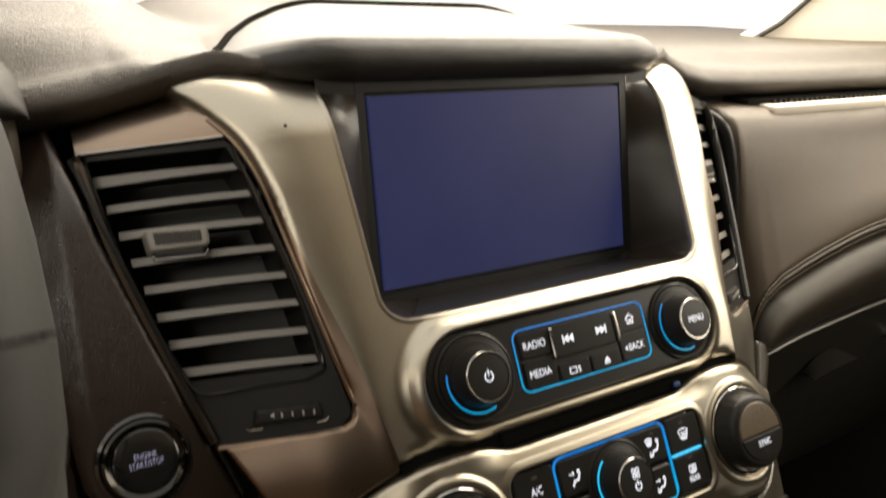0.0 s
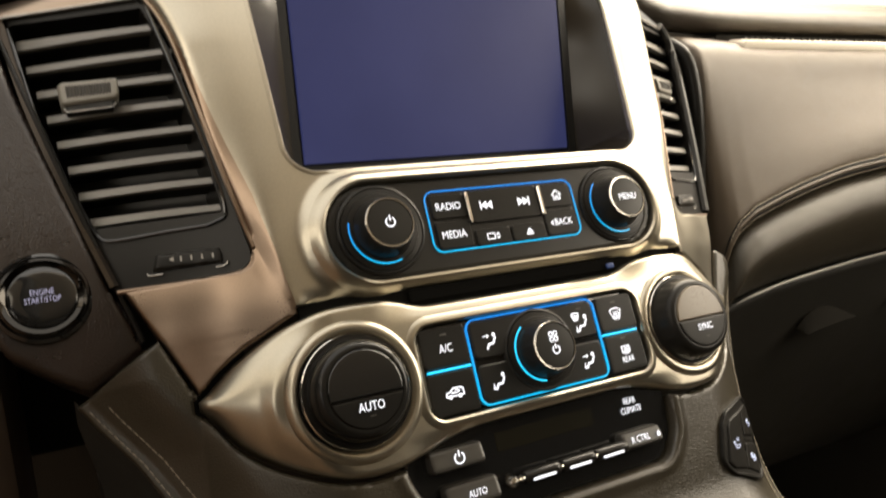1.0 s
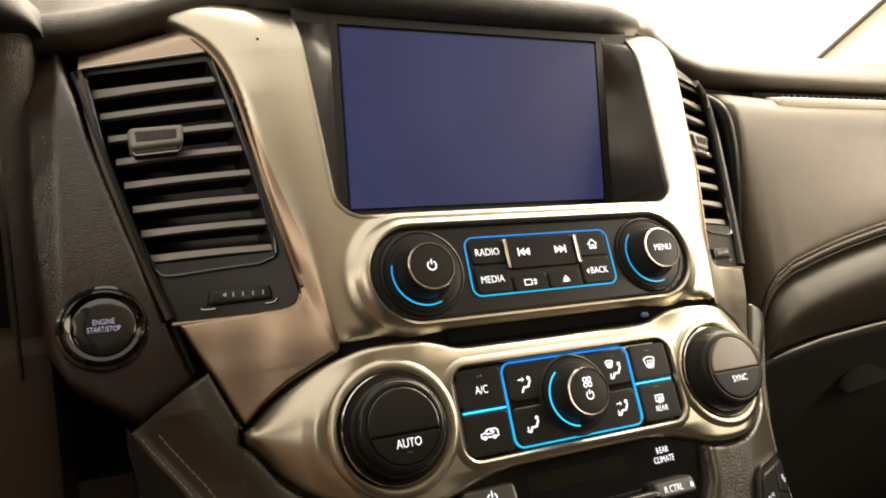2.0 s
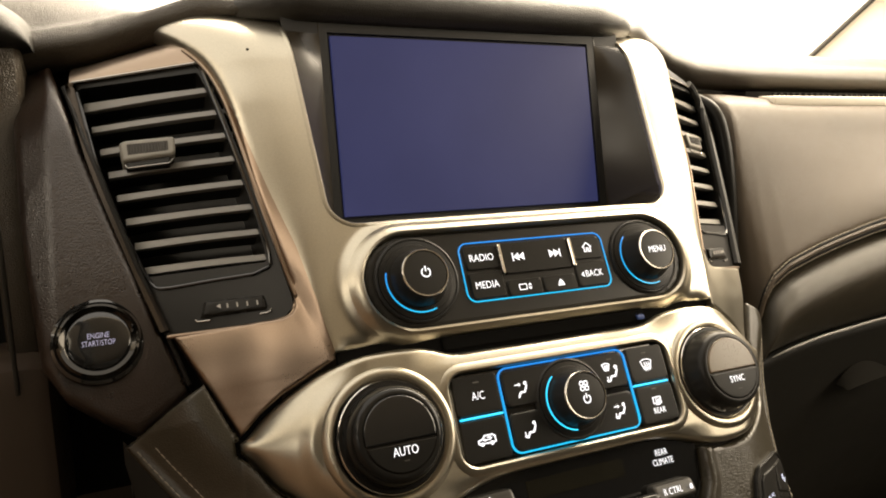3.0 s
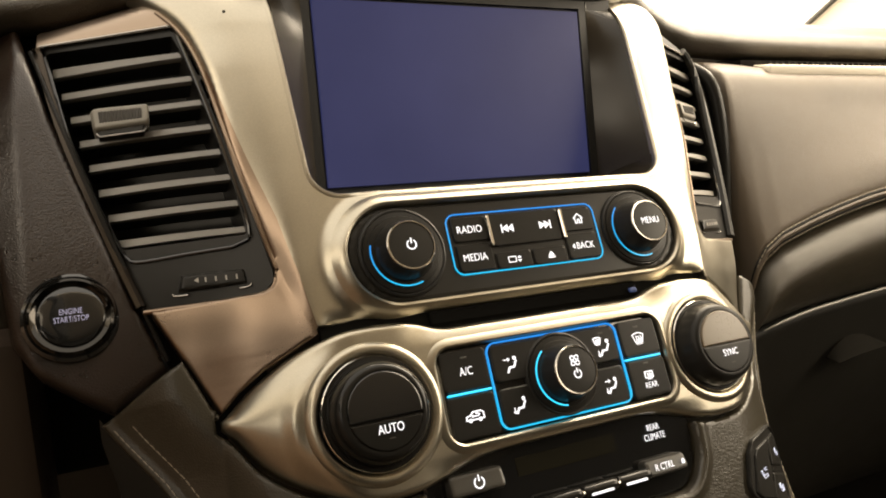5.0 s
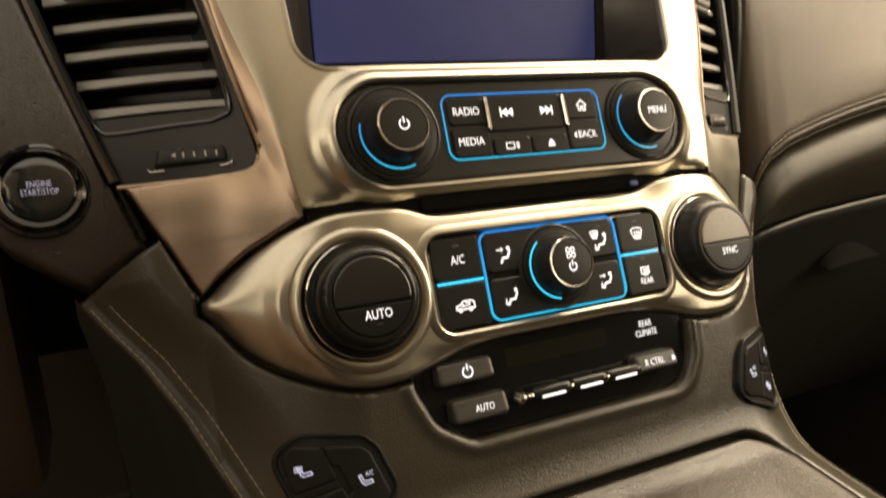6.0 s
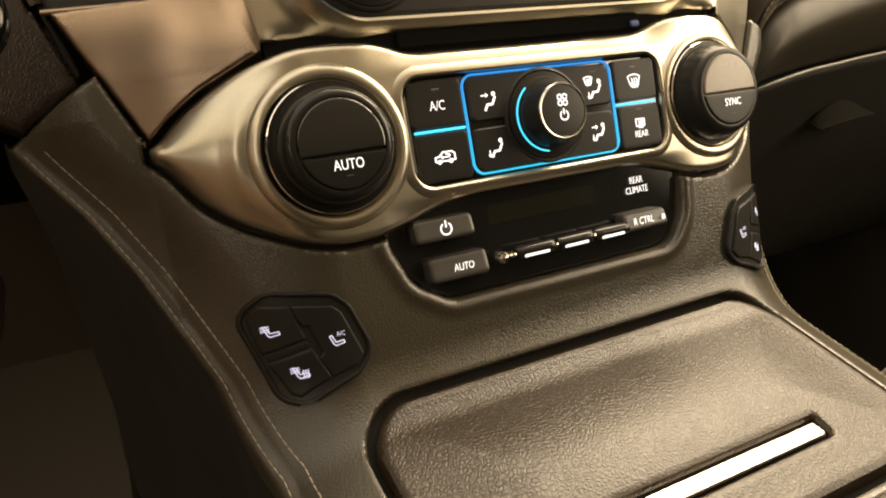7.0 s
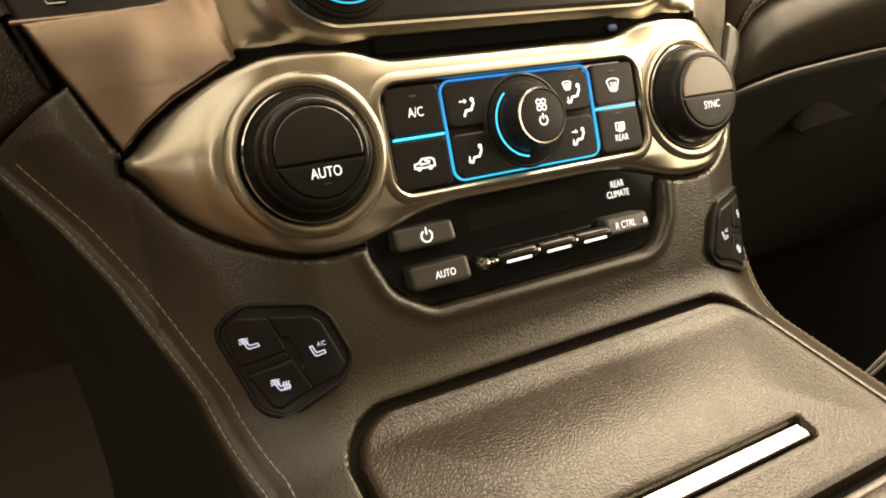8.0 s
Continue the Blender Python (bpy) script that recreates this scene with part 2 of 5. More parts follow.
def polygon(pts, r=0.0):
    """Distance to a closed outline, drawn in by r and rounded out again by r."""
    p = np.array(pts, float)

    def raw(u, v):
        d, s = np.full(u.shape, 1e9), np.ones(u.shape)
        for (ax, ay), (bx, by) in zip(p, np.roll(p, -1, 0)):
            ex, ey, wx, wy = bx - ax, by - ay, u - ax, v - ay
            t = np.clip((wx * ex + wy * ey) / (ex * ex + ey * ey), 0, 1)
            d = np.minimum(d, (wx - ex * t) ** 2 + (wy - ey * t) ** 2)
            c1, c2, c3 = v >= ay, v < by, ex * wy > ey * wx
            s = np.where((c1 & c2 & c3) | (~c1 & ~c2 & ~c3), -s, s)
        return s * np.sqrt(d)
    return lambda u, v: raw(u, v) - r


def cut(a, *bs):
    def sdf(u, v):
        d = a(u, v)
        for b in bs:
            d = np.maximum(d, -b(u, v))
        return d
    return sdf


def both(*fs):
    return lambda u, v: np.maximum.reduce([f(u, v) for f in fs])


def rounded(d, r):
    """How far a rounded edge has fallen, d inside the outline."""
    k = np.clip(r - d, 0, r)
    return r - np.sqrt(np.maximum(r * r - k * k, 0))


def ease(x, a, b):
    t = np.clip((x - a) / (b - a), 0, 1)
    return t * t * (3 - 2 * t)


def sheet(sdf, height, box, step=1.5, depth=2.0, space=stack):
    """A skin over the inside of an outline, at height(u, v, d) for the distance d from its edge, with a skirt of that depth."""
    u0, u1, v0, v1 = box
    nu, nv = max(3, int((u1 - u0) / step) + 1), max(3, int((v1 - v0) / step) + 1)
    u, v = np.meshgrid(np.linspace(u0, u1, nu), np.linspace(v0, v1, nv), indexing="ij")
    u, v = u.copy(), v.copy()
    d = sdf(u, v)
    ins = d < -0.3 * step
    cell = ins[:-1, :-1] | ins[1:, :-1] | ins[:-1, 1:] | ins[1:, 1:]
    used = np.zeros((nu, nv), bool)
    for a, b in ((slice(0, -1), slice(0, -1)), (slice(1, None), slice(0, -1)), (slice(0, -1), slice(1, None)), (slice(1, None), slice(1, None))):
        used[a, b] |= cell
    snap = used & ~ins
    su, sv = u[snap], v[snap]
    for _ in range(4):
        e = 0.02
        f = sdf(su, sv)
        gu, gv = (sdf(su + e, sv) - f) / e, (sdf(su, sv + e) - f) / e
        g = np.maximum(gu * gu + gv * gv, 0.05)
        k = np.clip(f / g, -2 * step, 2 * step)
        su, sv = su - k * gu, sv - k * gv
    u[snap], v[snap] = su, sv
    inner = np.maximum(-sdf(u, v), 0)
    inner[snap] = 0
    w = height(u, v, inner) + np.zeros_like(u)
    index = np.full((nu, nv), -1)
    index[used] = np.arange(used.sum())
    top = space(u[used], v[used], w[used])
    low = space(u[used], v[used], w[used] - depth)
    ci, cj = np.nonzero(cell)
    quads = np.stack([index[ci, cj], index[ci + 1, cj], index[ci + 1, cj + 1], index[ci, cj + 1]], 1)
    faces = [tuple(q) for q in quads]
    n = len(top)
    rim = {}
    padded = np.pad(cell, 1)
    for i, j in zip(ci, cj):
        c = (index[i, j], index[i + 1, j], index[i + 1, j + 1], index[i, j + 1])
        for k, (di, dj) in enumerate(((0, -1), (1, 0), (0, 1), (-1, 0))):
            if not padded[i + 1 + di, j + 1 + dj]:
                a, b = c[k], c[(k + 1) % 4]
                for x in (a, b):
                    rim.setdefault(x, n + len(rim))
                faces.append((b, a, rim[a], rim[b]))
    verts = list(top) + [low[i] for i in rim]
    return verts, faces


def lathe(cu, cv, profile, segs=48, ridges=0, ridge=0.0, tilt=(0.0, 0.0)):
    """A turned shape about the w axis; profile: (radius, w) from the rim to the middle. Ridges cut into the wide rings."""
    verts, faces = [], []
    for k, (r, w, *cutin) in enumerate(profile):
        a = np.arange(segs) * 2 * math.pi / segs
        rr = r - (ridge * (0.5 + 0.5 * np.cos(a * ridges)) ** 2 if cutin and ridges else 0)
        du, dv = rr * np.cos(a), rr * np.sin(a)
        verts += list(stack(cu + du + tilt[0] * w, cv + dv + tilt[1] * w, w + 0 * a))
        if k:
            for i in range(segs):
                j = (i + 1) % segs
                faces.append(((k - 1) * segs + i, (k - 1) * segs + j, k * segs + j, k * segs + i))
    if profile[-1][0] > 0.01:
        faces.append(tuple((len(profile) - 1) * segs + i for i in range(segs)))
    return verts, faces


def loft(rows, closed=False):
    """A skin through rows of points, all of one length."""
    n = len(rows[0])
    verts = [p for r in rows for p in r]
    faces = []
    for a in range(len(rows) - 1):
        for i in range(n if closed else n - 1):
            j = (i + 1) % n
            faces.append((a * n + i, a * n + j, (a + 1) * n + j, (a + 1) * n + i))
    return verts, faces


def smooth_curve(pts, n):
    """n points on a Catmull-Rom curve through pts."""
    p = np.array(pts, float)
    p = np.vstack([2 * p[0] - p[1], p, 2 * p[-1] - p[-2]])
    t = np.linspace(0, len(p) - 3 - 1e-6, n)
    i = t.astype(int)
    f = (t - i)[:, None]
    a, b, c, d = p[i], p[i + 1], p[i + 2], p[i + 3]
    return 0.5 * (2 * b + (c - a) * f + (2 * a - 5 * b + 4 * c - d) * f ** 2 + (3 * b - a - 3 * c + d) * f ** 3)


def tube(path, r, segs=8, space=None):
    """A round rod along a curve; r may be one number or one for each point. In metres."""
    p = np.array(path, float)
    t = np.gradient(p, axis=0)
    t /= np.linalg.norm(t, axis=1)[:, None]
    up = np.array([0.13, 0.31, 0.94])
    s = np.cross(t, up)
    s /= np.linalg.norm(s, axis=1)[:, None]
    q = np.cross(s, t)
    r = np.broadcast_to(r, len(p))
    a = np.arange(segs) * 2 * math.pi / segs
    rows = [[p[i] + r[i] * (math.cos(x) * s[i] + math.sin(x) * q[i]) for x in a] for i in range(len(p))]
    v, f = loft(rows, closed=True)
    f += [tuple(range(segs))[::-1], tuple(len(v) - segs + i for i in range(segs))]
    return v, f


def box_geo(x0, x1, y0, y1, z0, z1, bevel=0.0):
    bm = bmesh.new()
    bmesh.ops.create_cube(bm, size=1, matrix=Matrix.Translation(((x0 + x1) / 2, (y0 + y1) / 2, (z0 + z1) / 2)) @ Matrix.Diagonal((x1 - x0, y1 - y0, z1 - z0, 1)))
    if bevel:
        bmesh.ops.bevel(bm, geom=bm.edges[:], offset=bevel, segments=2, affect="EDGES", profile=0.5)
    bm.verts.index_update()
    geo = [tuple(v.co) for v in bm.verts], [tuple(v.index for v in f.verts) for f in bm.faces]
    bm.free()
    return geo


def slab(cu, cv, hu, hv, w, h, r=1.5, edge=0.6, step=0.7):
    """A low button: a rounded rectangle that stands h above w."""
    return sheet(rrect(cu, cv, hu, hv, r), lambda u, v, d: w + h - rounded(d, edge), (cu - hu - 1, cu + hu + 1, cv - hv - 1, cv + hv + 1), step, h)


def outline(sdf, half, w, box, h=0.5, step=0.32):
    """A thin raised line that follows an outline."""
    return sheet(lambda u, v: np.abs(sdf(u, v)) - half, lambda u, v, d: w + h - rounded(d, half), box, step, h)


def around(sdf, pts, profile, base, closed=True):
    """A moulded rim along an outline: profile is (distance outward, height over base(u, v))."""
    p = np.array(pts, float)
    for _ in range(3):
        f = sdf(p[:, 0], p[:, 1])
        g = np.stack([(sdf(p[:, 0] + 0.05, p[:, 1]) - f), (sdf(p[:, 0], p[:, 1] + 0.05) - f)], 1) / 0.05
        g /= np.linalg.norm(g, axis=1)[:, None]
        p = p - f[:, None] * g
    rows = []
    for o, h in profile:
        q = p + o * g
        rows.append(list(stack(q[:, 0], q[:, 1], base(q[:, 0], q[:, 1]) + h)))
    n = len(p)
    v, faces = loft(rows, closed=closed)
    return v, [f[::-1] for f in faces]


def rrect_points(cu, cv, hu, hv, r, n=12):
    out = []
    for k, (sx, sy) in enumerate(((1, 1), (-1, 1), (-1, -1), (1, -1))):
        for a in np.linspace(k * 90, k * 90 + 90, n):
            out.append((cu + sx * (hu - r) + r * math.cos(radians(a)), cv + sy * (hv - r) + r * math.sin(radians(a))))
    full = []
    for a, b in zip(out, out[1:] + out[:1]):
        m = max(1, int(math.hypot(b[0] - a[0], b[1] - a[1]) / 3))
        full += [(a[0] + (b[0] - a[0]) * i / m, a[1] + (b[1] - a[1]) * i / m) for i in range(m)]
    return full


def lift(w, u, v):
    """A height that may be given as a function of the place."""
    return w(u, v) if callable(w) else w


def lettering(text, cu, cv, w, size, squeeze=0.82, slant=0.0, spread=1.0, space=stack):
    """Flat letters, centred, with capitals of the given height in millimetres."""
    c = bpy.data.curves.new("letters", "FONT")
    c.body, c.size, c.align_x, c.align_y, c.extrude, c.resolution_u = text, size * 1.37, "CENTER", "CENTER", 0.06, 3
    c.space_character, c.offset = spread, -size * 0.008
    ob = bpy.data.objects.new("letters", c)
    scene.collection.objects.link(ob)
    me = bpy.data.meshes.new_from_object(ob.evaluated_get(bpy.context.evaluated_depsgraph_get()))
    bpy.data.objects.remove(ob)
    bpy.data.curves.remove(c)
    p = np.array([tuple(x.co) for x in me.vertices]).reshape(-1, 3)
    w = lift(w, cu + p[:, 0] * squeeze, cv + p[:, 1])
    faces = [tuple(f.vertices) for f in me.polygons]
    bpy.data.meshes.remove(me)
    return list(space(cu + p[:, 0] * squeeze + p[:, 1] * slant, cv + p[:, 1], w + 0.08 + p[:, 2])), faces


def stroke(pts, width, cu, cv, w, scale=1.0, space=stack, h=0.12):
    """A flat bent line of that width, for symbols; pts in millimetres about (cu, cv)."""
    p = np.array(pts, float) * scale
    verts, faces = [], []
    for a, b in zip(p[:-1], p[1:]):
        t = (b - a) / max(1e-6, np.hypot(*(b - a)))
        n = np.array([-t[1], t[0]]) * width / 2
        a, b = a - t * width * 0.3, b + t * width * 0.3
        k = len(verts)
        q = np.array([a - n, b - n, b + n, a + n])
        z = lift(w, cu + q[:, 0], cv + q[:, 1])
        verts += list(space(cu + q[:, 0], cv + q[:, 1], z + h)) + list(space(cu + q[:, 0], cv + q[:, 1], z))
        faces += [(k, k + 1, k + 2, k + 3), (k, k + 4, k + 5, k + 1), (k + 1, k + 5, k + 6, k + 2), (k + 2, k + 6, k + 7, k + 3), (k + 3, k + 7, k + 4, k)]
    return verts, faces


def blob(pts, cu, cv, w, scale=1.0, space=stack, h=0.14):
    """A flat filled outline, for symbols."""
    p = np.array(pts, float) * scale
    n = len(p)
    w = lift(w, cu + p[:, 0], cv + p[:, 1])
    verts = list(space(cu + p[:, 0], cv + p[:, 1], w + h)) + list(space(cu + p[:, 0], cv + p[:, 1], w))
    return verts, [tuple(range(n))] + [(i, i + n, (i + 1) % n + n, (i + 1) % n) for i in range(n)]


def arc(r, a0, a1, n=14):
    return [(r * math.cos(radians(a)), r * math.sin(radians(a))) for a in np.linspace(a0, a1, n)]


def power_icon(cu, cv, w, s=1.0, space=stack):
    return join(stroke(arc(1.9, 125, 415, 18), 0.55, cu, cv, w, s, space), stroke([(0, 0.6), (0, 2.6)], 0.6, cu, cv, w, s, space))

# ---- upper bezel: the silver frame of screen and radio ----
OUTER_V, OUTER_U = (20, 31, 54, 77, 119, 166, 190, 205, 232), (112, 115.5, 123.5, 128.5, 137, 144.5, 151.5, 160.5, 177)
RADIO = rrect(0, 60, 95.5, 23.6, 23.5)
CLIMATE = rrect(0, -9.5, 64.5, 21.5, 8)


def outer_u(v):
    """The frame's outer edge, eased between its corners."""
    return sum(np.interp(v + o, OUTER_V, OUTER_U) for o in (-9, -4.5, 0, 4.5, 9)) / 5


def open_u(v):
    """Half the width of the screen's opening."""
    return 104.2 + (v - 95) * 0.055


def opening(u, v):
    a = np.abs(u) - open_u(v) + 13
    b = 94.0 - v + 13
    return np.hypot(np.maximum(a, 0), np.maximum(b, 0)) + np.minimum(np.maximum(a, b), 0) - 13


def frame_outline(u, v):
    side = (np.abs(u) - outer_u(v)) * 0.95
    return np.maximum.reduce([side, 31.5 - v, v - 230])


def frame_height(u, v, d):
    uo = outer_u(v)
    fall = 7.0 + 5.5 * ease(v, 26, 72) + 9 * ease(v, 160, 215)
    strip = np.interp(v, (31, 57, 120, 190), (2.5, 6.5, 14, 18))
    soft = np.interp(v, (31, 57, 110), (0.01, 0.03, 0.35))
    k = (np.abs(u) - uo + strip) / strip
    k = np.minimum(0.5 * (np.sqrt(k * k + soft) + k), 1.05)
    w = -6.3 + 6.3 * (1 - ease(RADIO(u, v), 0.5, 13)) - (fall - 6.3) * k
    w -= 23 * np.clip((v - 186) / 42, 0, 2) ** 2
    w -= rounded(np.clip((uo - np.abs(u)) * 0.95, 0, 5), 5.0) * ease(v, 110, 170)
    w -= 3.2 * np.clip((39.5 - v) / 8, 0, 1) ** 2 * (1 - ease(np.abs(u), 103, 113))
    return w - rounded(np.minimum(d, 3), 1.6) * (1 - ease(v, 62, 54) * ease(np.abs(u), 104, 110) * ease(v, 31, 38))


def flank_outline(u, v):
    """The metal flank: a corner panel under the vent that runs up beside it and tapers out."""
    a, uo = np.abs(u), outer_u(v)
    strip = np.maximum.reduce([uo - np.interp(v, (31, 57, 85, 165), (2.5, 6.5, 7.0, 0.5)) - a, (a - uo) * 0.95, v - 164, 31.5 - v])
    return np.minimum(strip, CORNER(a, v))


CORNER = polygon([(117.4, 52), (124.0, 62), (126.6, 60.0), (127.3, 56.4), (129.2, 53.8), (133, 52.6), (180, 55.5), (155.8, 3.4), (147, 11.4), (136, 18.6), (122, 24.8), (113.6, 28.9)])


def flank_height(u, v, d):
    a, uo = np.abs(u), outer_u(v)
    w = frame_height(np.minimum(a, uo), v, np.maximum(uo - a, 0) * 0.95 + 9 * ease(v, 68, 59)) - 0.527 * np.maximum(a - uo, 0)
    out = ease(a - uo, 0, 6)
    w = w + out * (1.2 * np.sin(math.pi * np.clip((a - 120) / 44, 0, 1)) ** 2 - 1.5 * ((v - 40) / 30) ** 2 * ease(a, 122, 140))
    return w - rounded(d, 1.6) * ease(a - uo, 0.5, 4)


def build_upper_bezel():
    t = thing("center_stack_bezel", "satin champagne silver metal frame around the car's screen and radio", "dashboard trim", stack(0, 60, 0)[0])
    whole = cut(frame_outline, opening, RADIO)
    part("frame", sheet(cut(whole, flank_outline), lambda u, v, d: frame_height(u, v, np.maximum(-whole(u, v), 0)), (-184, 184, 29, 232), 1.1, 7), SILVER, t)
    face = lambda u, v: frame_height(u, v, np.full(np.shape(u), 9.0))
    part("radio_rim", around(RADIO, rrect_points(0, 60, 95.5, 23.6, 23.5, 24), ((-0.3, -4), (0.0, -0.4), (0.5, 0.7), (1.6, 1.5), (3.2, 1.5), (5.5, 0.7), (8, -0.3)), face), SILVER, t)
    edge = [(-open_u(v), v) for v in np.linspace(226, 108, 40)] + [(-92.2 - 12 * math.cos(a), 107 - 13 * math.sin(a)) for a in np.linspace(0.1, 1.5, 10)]
    edge = edge + [(u, 94) for u in np.linspace(-88, 88, 50)] + [(-a, b) for a, b in edge[::-1]]
    part("opening_rim", around(opening, edge, ((-0.6, -6), (-0.2, -1.6), (0.2, -0.4), (0.9, 0.3), (2.2, 0.3), (3.6, -0.4)), face, False), SILVER, t)
    for s in (-1, 1):
        # one metal on both sides; left bronze paints the brown reflection, right silver brighter light
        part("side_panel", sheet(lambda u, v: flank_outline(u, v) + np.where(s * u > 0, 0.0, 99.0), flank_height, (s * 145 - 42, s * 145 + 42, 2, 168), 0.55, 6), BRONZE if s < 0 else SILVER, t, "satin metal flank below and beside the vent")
    n = float(face(np.array(-132.3), np.array(193.0)))
    part("nick", lathe(-132.3, 193.0, [(0.9, n - 0.4), (0.8, n + 0.15), (0.01, n + 0.2)], 12), GAPBLACK, t, "tiny dark nick in the silver finish")
    return t


STACK_BEZEL = build_upper_bezel()

# ---- screen in its deep black recess ----
SCREEN_LOW, SCREEN_TOP = np.array([0, 0.3695, 0.6865]), np.array([0, 0.3895, 0.7875])


def screen_place(x, s, out=0.0):
    """x across in millimetres, s from 0 at the lit area's lower edge to 1 at its upper one."""
    up = SCREEN_TOP - SCREEN_LOW
    n = np.array([0, -up[2], up[1]]) / np.linalg.norm(up)
    return SCREEN_LOW + s * up + out * 0.001 * n + np.array([x * 0.001, 0, 0])


def build_screen():
    t = thing("touchscreen", "dark blue glowing touchscreen set deep in a black surround", "screen", screen_place(0, 0))
    pts = [(-85.5, 0), (84.3, 0), (84.3, 0.975), (-85.5, 0.975)]
    v = [screen_place(x, s, 0.8) for x, s in pts] + [screen_place(x, s, -1.9) for x, s in pts]
    part("display", (v, [(0, 1, 2, 3), (0, 4, 5, 1), (1, 5, 6, 2), (2, 6, 7, 3), (3, 7, 4, 0)]), DISPLAY, t)
    part("backing", ([screen_place(x, s, -1.8) for x, s in ((-104, -0.2), (104, -0.2), (108, 1.15), (-108, 1.15))], [(0, 1, 2, 3)]), SURROUND, t)
    out = [(-108, -0.22), (108, -0.22), (112, 1.16), (-112, 1.16)]
    inn = [(-87, -0.02), (86, -0.02), (86, 0.995), (-87, 0.995)]
    v = [screen_place(x, s, -1.5) for x, s in out] + [screen_place(x, s, 0.4) for x, s in inn] + [screen_place(x, s, -2.2) for x, s in inn]
    part("surround", (v, [(i, (i + 1) % 4, 4 + (i + 1) % 4, 4 + i) for i in range(4)] + [(4 + i, 4 + (i + 1) % 4, 8 + (i + 1) % 4, 8 + i) for i in range(4)]), SURROUND, t)
    # recess: from the frame's opening back to the display
    front, back = [], []
    for s in (-1, 1):
        side = [(s * (open_u(v) + 0.5), v) for v in np.linspace(225, 108, 26)]
        bend = [(s * (92.2 + 13 * math.cos(a)), 107 - 13 * math.sin(a)) for a in np.linspace(0, math.pi / 2, 10)]
        run = side + bend
        f = [stack(u, v, frame_height(np.array(u), np.array(v), np.array(9.0)) - 1.5)[0] for u, v in run]
        b = [screen_place(s * 91.5, float(np.clip(1.12 - 1.16 * i / 25, -0.04, 1.12)), 0.2) for i in range(26)] + [screen_place(s * (91.5 - 3.0 * k), -0.04 - 0.005 * k, 0.2) for k in range(10)]
        rows = [[np.array(p) * (1 - k) + np.array(q) * k for p, q in zip(f, b)] for k in (0, 0.04, 0.35, 0.7, 1)]
        part("side_wall", loft(rows), RECESS, t, "smooth black inner wall of the recess")
    xs = np.linspace(-91, 91, 20)
    f = [stack(x, 94.0, frame_height(np.array(x), np.array(94.0), np.array(9.0)) - 1.5)[0] for x in xs]
    b = [screen_place(x * 0.72, -0.07, 0.2) for x in xs]
    part("ledge", loft([[p * (1 - k) + q * k for p, q in zip(f, b)] for k in (0, 0.05, 0.4, 1)]), BLACK, t)
    return t


build_screen()


# ---- radio panel ----
def turn_knob(name, cu, cv, parent, base_r, body, front_r, front_w, arc_r, a0, a1, label):
    k = part(name, lathe(cu, cv, [(base_r + 2.4, -0.6), (base_r + 2.2, 0.6), (base_r, 1.0), (base_r - 0.3, 1.6), (body, 2.0, 1), (body - 0.2, 3.5, 1), (front_r + 1.2, front_w - 2.2, 1), (front_r + 0.9, front_w - 0.8), (front_r, front_w - 0.5), (0.01, front_w - 0.5)], 72, 24, 0.12), RUBBER, parent, label)
    part("ring", lathe(cu, cv, [(front_r + 0.65, front_w - 1.2), (front_r + 0.70, front_w - 0.3), (front_r + 0.35, front_w + 0.15), (front_r - 0.15, front_w + 0.1), (front_r - 0.35, front_w - 0.8)], 64), SATINCHROME, k, "thin chrome ring")
    part("cap", lathe(cu, cv, [(front_r - 0.45, front_w - 0.9), (front_r - 0.6, front_w - 0.1), (front_r * 0.6, front_w + 0.1), (0.01, front_w + 0.15)], 48), BLACK, k)
    part("collar", lathe(cu, cv, [(base_r + 4.4, -1.4), (base_r + 4.1, 0.0), (base_r + 3.2, 0.5), (base_r + 2.4, 0.1), (base_r + 2.0, -1.2)], 64), BLACK, k)
    rows = []
    for a in np.linspace(radians(a0), radians(a1), 40):
        ca, sa = math.cos(a), math.sin(a)
        rows.append([stack(cu + r * ca, cv + r * sa, w)[0] for r, w in ((arc_r - 0.42, 1.2), (arc_r - 0.30, 2.0), (arc_r + 0.30, 2.0), (arc_r + 0.42, 1.2))])
    part("light_arc", loft(rows), CYAN_LIT if base_r < 17 else BLUE_LIT, k, "glowing cyan blue arc")
    return k


